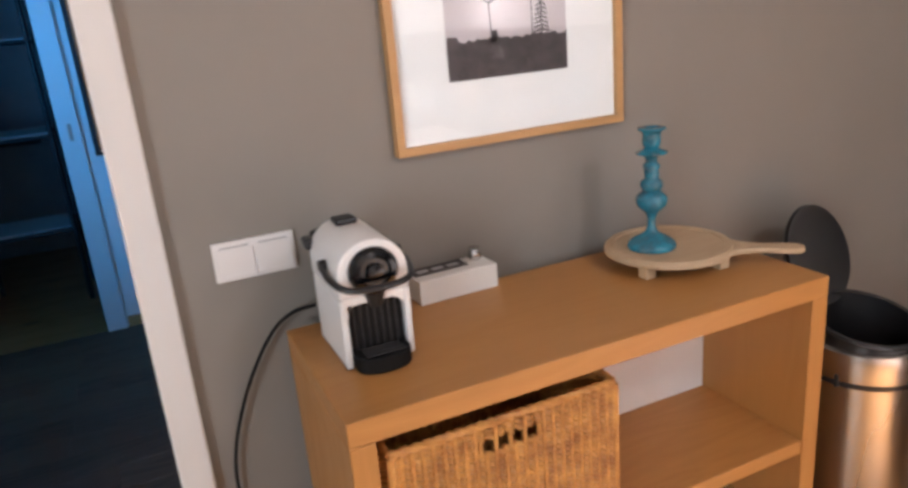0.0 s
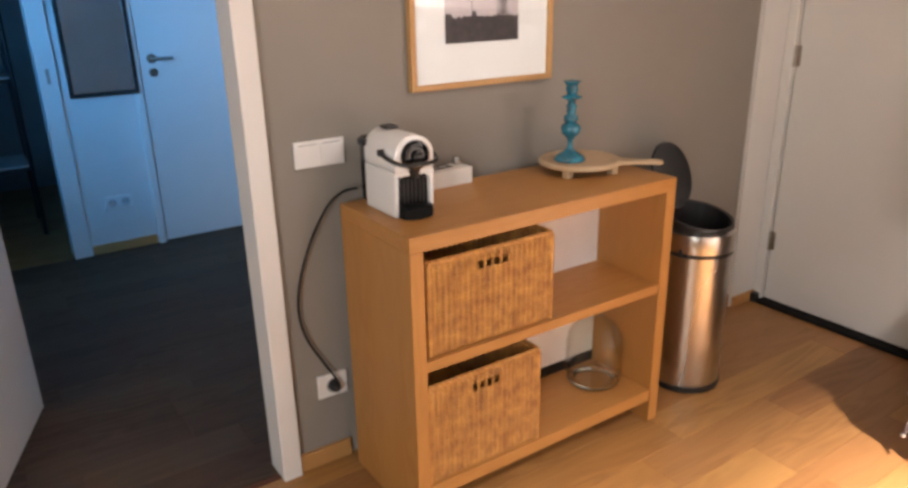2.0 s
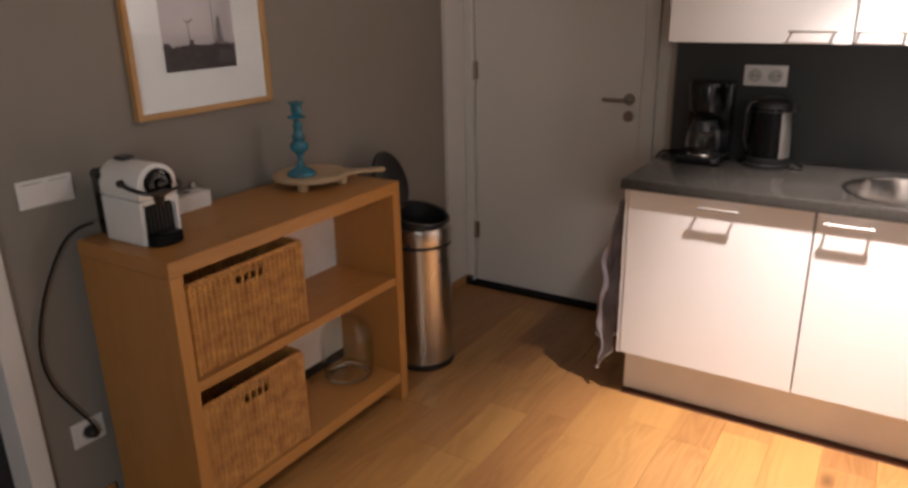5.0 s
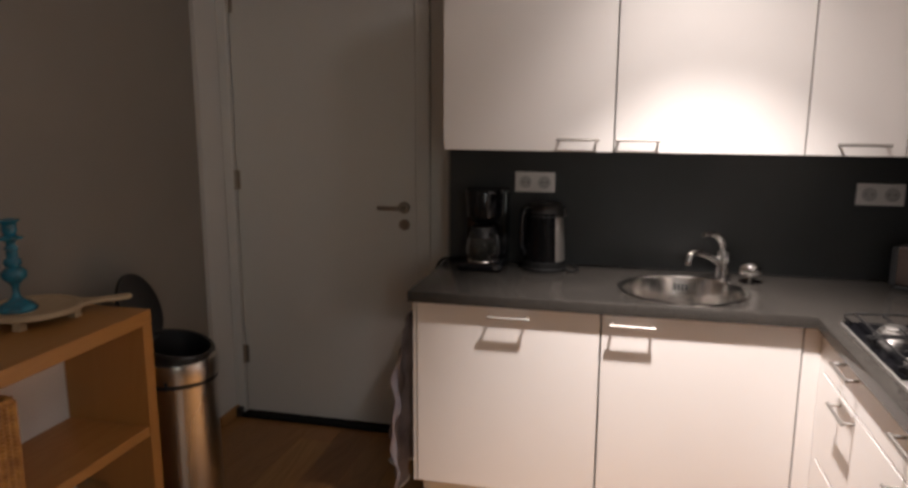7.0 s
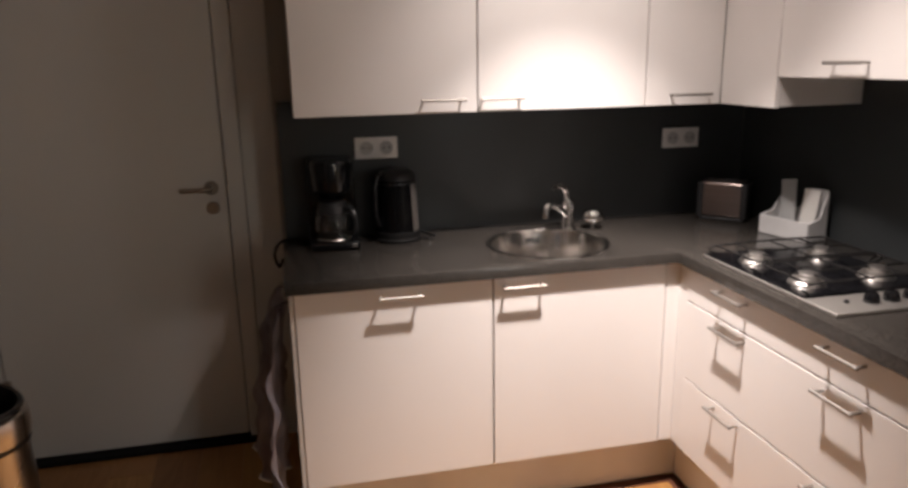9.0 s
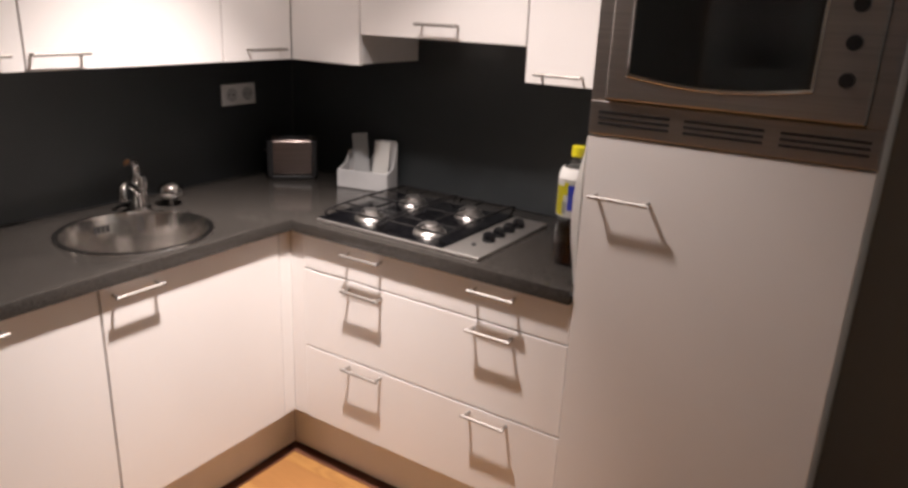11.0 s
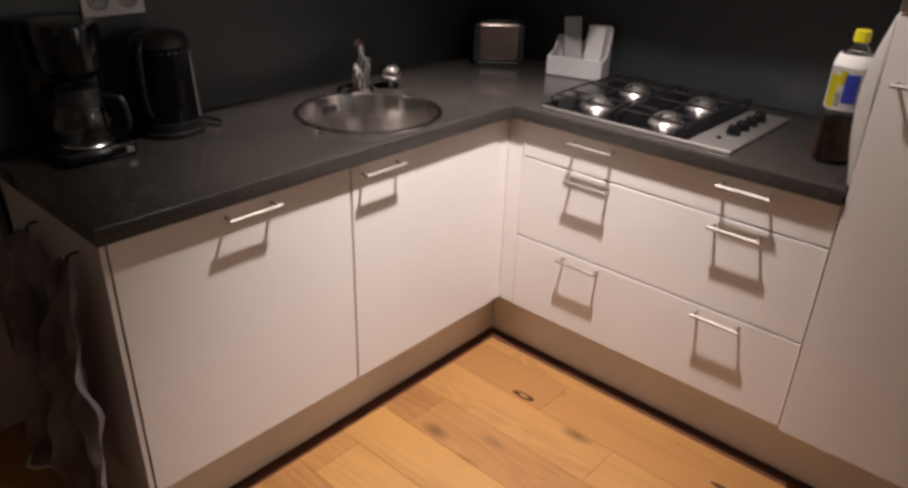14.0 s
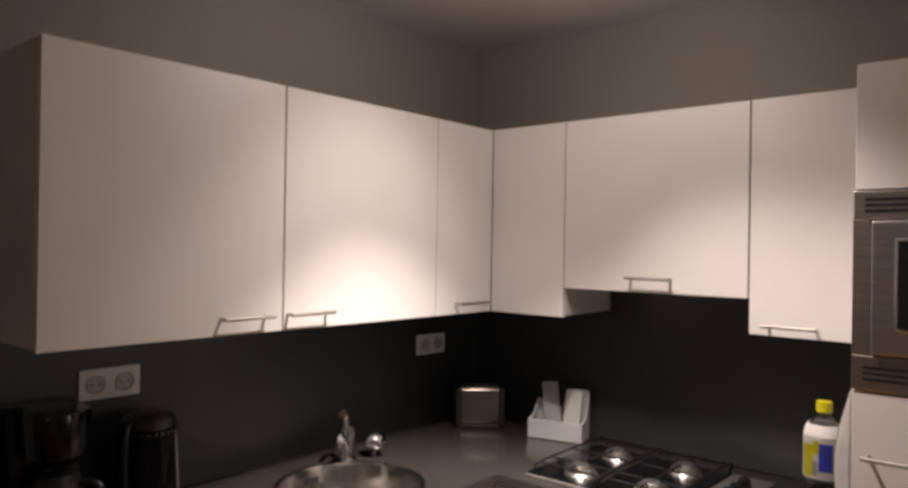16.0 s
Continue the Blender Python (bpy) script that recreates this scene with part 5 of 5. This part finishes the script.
part("tea", lathe([(0, 0.003), (0.032, 0.003), (0.0388, 0.010), (0.0398, 0.085), (0.036, 0.096), (0, 0.096)], 32, (bp0, bq0, WT)), M_TEA, bo, "brown iced tea filling")
part("cap", lathe([(0, 0.263), (0.0165, 0.263), (0.017, 0.268), (0.0165, 0.286), (0, 0.287)], 24, (bp0, bq0, WT)), M_YELLOW, bo, "yellow screw cap")


def wrap(a0, a1, z0, z1, r):
    b = bmesh.new()
    n = max(3, int((a1 - a0) / 8))
    lo = [b.verts.new((bp0 + r * math.cos(radians(a0 + (a1 - a0) * k / n)), bq0 + r * math.sin(radians(a0 + (a1 - a0) * k / n)), WT + z0)) for k in range(n + 1)]
    hi = [b.verts.new((v.co.x, v.co.y, WT + z1)) for v in lo]
    for k in range(n):
        b.faces.new((lo[k], lo[k + 1], hi[k + 1], hi[k]))
    bmesh.ops.solidify(b, geom=b.faces[:], thickness=-0.0004)
    return b


lb = part("label", wrap(0, 360, 0.122, 0.212, 0.0428), M_PAPER, bo, "pale printed label")
part("label_top", lathe([(0.0422, 0.2125), (0.0430, 0.2125), (0.0400, 0.226), (0.0345, 0.238), (0.0338, 0.2375)], 36, (bp0, bq0, WT)), M_PAPER, lb)
part("label_patch", wrap(38, 74, 0.126, 0.196, 0.0434), M_YELLOW, lb)
part("label_patch", wrap(74, 92, 0.176, 0.206, 0.0434), M_YELLOW, lb)
part("label_patch", wrap(90, 128, 0.140, 0.200, 0.0437), M_BLUE, lb)
part("label_patch", wrap(70, 86, 0.130, 0.160, 0.0434), M_CARD, lb)

bo.scale = (1.04, 1.04, 1.08)

# white cloth on the side of the tall cabinet
bm = bmesh.new()
rows_v = []
for i in range(15):
    z = 1.235 - 0.362 * i / 14
    bulge = 0.003 + 0.036 * math.sin(math.pi * (i + 0.6) / 15.5)
    row = []
    for k in range(15):
        u = k / 14
        y = -0.7715 - 0.15 * u
        across = math.sin(math.pi / 2 * min(1.0, u / 0.34)) * (1 - 0.45 * max(0.0, u - 0.34))
        row.append(bm.verts.new((TX1 + 0.003 + bulge * across + 0.0025 * math.sin(k * 1.7 + i * 0.3), y, z)))
    rows_v.append(row)
for a, b in zip(rows_v, rows_v[1:]):
    for k in range(14):
        bm.faces.new((a[k], a[k + 1], b[k + 1], b[k]))
bmesh.ops.solidify(bm, geom=bm.faces[:], thickness=0.003)
cl = thing("oven_cloth", (TX1 + 0.02, -0.86, 0.9), "white cloth hanging on the tall cabinet side", "cloth")
part("fabric", bm, M_WHITECLOTH, cl, smooth=60)
part("hook", tube(smooth_path([(TX1 - 0.001, -0.86, 1.238), (TX1 + 0.014, -0.86, 1.236), (TX1 + 0.018, -0.86, 1.225)], 4), 0.003, 8), M_CHROME, cl)


# tea towel on the end panel of the sink run
def towel(name, label, x0, x1, z0, z1, out, seed):
    b = bmesh.new()
    rows = []
    r = random.Random(seed)
    ph = [r.uniform(0, 6.28) for _ in range(4)]
    nz, nx = 26, 26
    for i in range(nz):
        u = i / (nz - 1)
        z = z1 + (z0 - z1) * u
        spread = 0.34 + 0.66 * min(1, u * 1.8) ** 0.6 + 0.10 * math.sin(u * 9 + ph[1])
        row = []
        for k in range(nx):
            v = k / (nx - 1)
            mid = (x0 + x1) / 2
            x = mid + (x0 - mid + (x1 - x0) * v) * spread
            fold = 0.5 + 0.5 * math.sin(v * 15 + ph[0] + u * 2.2) * (0.5 + 0.5 * math.sin(v * 6 + ph[1]))
            y = 0.4575 + out * (0.25 + 0.75 * u ** 0.6) * (0.12 + fold * 0.88) + (0.004 + 0.022 * u * (1 - u)) * (1 + math.sin(u * 17 + v * 7 + ph[2])) + 0.006 * (1 + math.sin(u * 31 - v * 13 + ph[3]))
            zz = z + 0.05 * u * math.sin(v * 5.2 + ph[3])
            row.append(b.verts.new((x, y, zz)))
        rows.append(row)
    for a, c in zip(rows, rows[1:]):
        for k in range(nx - 1):
            b.faces.new((a[k], a[k + 1], c[k + 1], c[k]))
    edge = [[v.co + Vector((0, 0.002, 0)) for v in rows[-1]], [r2[-1].co + Vector((0, 0.002, 0)) for r2 in rows[3:]]]
    bmesh.ops.solidify(b, geom=b.faces[:], thickness=0.0025)
    t = thing(name, ((x0 + x1) / 2, 0.48, z0), label, "tea towel", "tea towels")
    for pts in edge:
        part("hem", tube([p.copy() for p in pts], 0.0042, 6), M_WHITECLOTH, t, "pale stitched hem")
    part("fabric", b, M_CLOTH, t, smooth=60)
    part("hook", tube(smooth_path([((x0 + x1) / 2, 0.4470, z1 + 0.012), ((x0 + x1) / 2, 0.476, z1 + 0.010), ((x0 + x1) / 2, 0.480, z1 - 0.004)], 4), 0.003, 8), M_BLACK, t)


towel("tea_towel", "crumpled grey patterned tea towel hanging from a hook", 1.835, 2.03, 0.13, 0.76, 0.125, 3)
towel("tea_towel", "crumpled grey patterned tea towel hanging from a hook", 2.03, 2.24, 0.24, 0.76, 0.140, 8)

# ceiling spotlight
cl = thing("ceiling_spotlight", (LAMP[0], LAMP[1], TOP), "small satin metal ceiling spotlight", "ceiling lamp")
part("ceiling_rose", lathe([(0, 0), (0.05, 0), (0.05, -0.012), (0.012, -0.02), (0.009, -0.06), (0, -0.06)], 28, (LAMP[0], LAMP[1], TOP)), M_SATIN, cl)
part("shade", lathe([(0.010, 0.075), (0.034, 0.060), (0.040, 0.020), (0.038, 0.020), (0.032, 0.058), (0.010, 0.072)], 28, (LAMP[0], LAMP[1], LAMP[2] - 0.002)), M_SATIN, cl)

# ---- hall things ----
mi = thing("hall_mirror", (0.275, HY, 0.91), "tall wall mirror in a thin black frame", "mirror")
m0, m1, n0, n1 = 0.098, 0.452, 0.895, 1.95
for a, b in ((m0, m0 + 0.022), (m1 - 0.022, m1)):
    part("frame_rail", box(a, b, HY - 0.030, HY - 0.001, n0, n1, 0.002), M_BLACK, mi)
for a, b in ((n0, n0 + 0.022), (n1 - 0.022, n1)):
    part("frame_rail", box(m0 + 0.022, m1 - 0.022, HY - 0.0295, HY - 0.001, a, b, 0.002), M_BLACK, mi)
part("mirror_glass", box(m0 + 0.022, m1 - 0.022, HY - 0.012, HY - 0.006, n0 + 0.022, n1 - 0.022), M_MIRROR, mi)

rk = thing("metal_rack", (-0.35, 5.0, 0), "black metal pipe rack standing in the dark room", "rack")
for x, y in ((-0.62, 4.75), (-0.12, 4.75), (-0.62, 5.15), (-0.12, 5.15)):
    part("post", tube([(x, y, 0), (x, y, 1.9)], 0.014, 10), M_BLACK, rk)
for z in (0.42, 0.95, 1.45, 1.9):
    for y in (4.75, 5.15):
        part("rail", tube([(-0.62, y, z), (-0.12, y, z)], 0.011, 10), M_BLACK, rk)
    part("shelf_board", box(-0.61, -0.13, 4.76, 5.14, z + 0.012, z + 0.024, 0.002), M_CARD, rk)
pp = thing("wall_pipe", (-0.1, 5.9, 0.1), "black pipe bent along the back room wall", "pipe")
part("pipe_run", tube(smooth_path([(-0.75, 6.07, 2.2), (-0.75, 6.07, 0.9), (-0.70, 6.07, 0.82), (-0.30, 6.07, 0.80)], 5), 0.02, 10), M_BLACK, pp)

# ---- floor boards ----
END_JOINTS = {-1: 1.75, -2: 1.24, -3: 1.50, 6: 1.537, 7: 1.19, 5: 1.577}     # ends of single boards, by row


def floor_boards():
    rng = random.Random(4)
    shapes = {}
    width = 0.16
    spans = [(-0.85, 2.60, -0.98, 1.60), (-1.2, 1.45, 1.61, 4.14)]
    for x_lo, x_hi, y_lo, y_hi in spans:
        row = math.ceil((y_lo + 0.28) / width) - 1
        while -0.28 + row * width < y_hi:
            y0, y1 = max(-0.28 + row * width, y_lo), min(-0.28 + (row + 1) * width, y_hi)
            row += 1
            if y1 - y0 < 0.02:
                continue
            x = x_lo - rng.choice((0.1, 0.25, 0.4))
            fixed = END_JOINTS.get(row - 1) if y_lo < 0 else None
            while x < x_hi:
                length = rng.choice((0.50, 0.64, 0.80, 1.00))
                if fixed and x < fixed - 0.05 and (x + length > fixed or fixed - x - length < 0.3):
                    length = fixed - x
                a, b = max(x, x_lo), min(x + length, x_hi)
                x += length
                if b - a < 0.03:
                    continue
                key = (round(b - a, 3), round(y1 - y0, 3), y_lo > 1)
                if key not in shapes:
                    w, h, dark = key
                    bm = bmesh.new()
                    g, c = 0.0003, 0.0009
                    lo = [bm.verts.new((sx * (w / 2 - g), sy * (h / 2 - g), -0.012)) for sx, sy in ((-1, -1), (1, -1), (1, 1), (-1, 1))]
                    mi = [bm.verts.new((v.co.x, v.co.y, -0.0012)) for v in lo]
                    hi = [bm.verts.new((sx * (w / 2 - g - c), sy * (h / 2 - g - c), 0.0)) for sx, sy in ((-1, -1), (1, -1), (1, 1), (-1, 1))]
                    for p, q in ((lo, mi), (mi, hi)):
                        for i in range(4):
                            bm.faces.new((p[i], p[(i + 1) % 4], q[(i + 1) % 4], q[i]))
                    bm.faces.new(hi)
                    me = bpy.data.meshes.new("plank")
                    bmesh.ops.recalc_face_normals(bm, faces=bm.faces[:])
                    bm.to_mesh(me)
                    bm.free()
                    # hall boards take the oak that carries the hall's shade
                    me.materials.append(M_HALLSHADE if dark else M_FLOOR)
                    shapes[key] = me
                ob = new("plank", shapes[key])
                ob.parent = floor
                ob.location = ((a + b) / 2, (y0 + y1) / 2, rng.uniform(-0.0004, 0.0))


floor_boards()
rest = box(-3.08, -0.852, SY, GY, -0.012, -0.0005)
box(-0.84, 0.45, HY + 0.0, 6.1, -0.012, -0.0005, into=rest)
box(-0.852, 0.31, SY, -0.982, -0.012, -0.0005, into=rest)
for kx0, ky0, kl, kw, ka in ((1.577, -0.622, 0.040, 0.013, 0.10), (0.947, -0.682, 0.034, 0.009, 0.05)):
    for name, scale, z, mat in (("knot", 1.0, 0.0004, M_KNOT), ("knot_heart", 0.42, 0.0009, M_FLOOR)):
        rim = [(kl * scale * math.cos(a) * (1 + 0.10 * math.sin(3 * a + kx0 * 9)), kw * scale * math.sin(a) * (1 + 0.14 * math.cos(2 * a + ky0 * 7))) for a in [2 * math.pi * k / 20 for k in range(20)]]
        if scale == 1.0 or kw == 0.013:
            ca, sa = math.cos(ka), math.sin(ka)
            part(name, prism([(kx0 + x * ca - y * sa, ky0 + x * sa + y * ca) for x, y in rim], -0.003, z, "z"), mat, floor)
tagged(part("plank_field", rest, M_FLOOR, floor), kind="stuff")
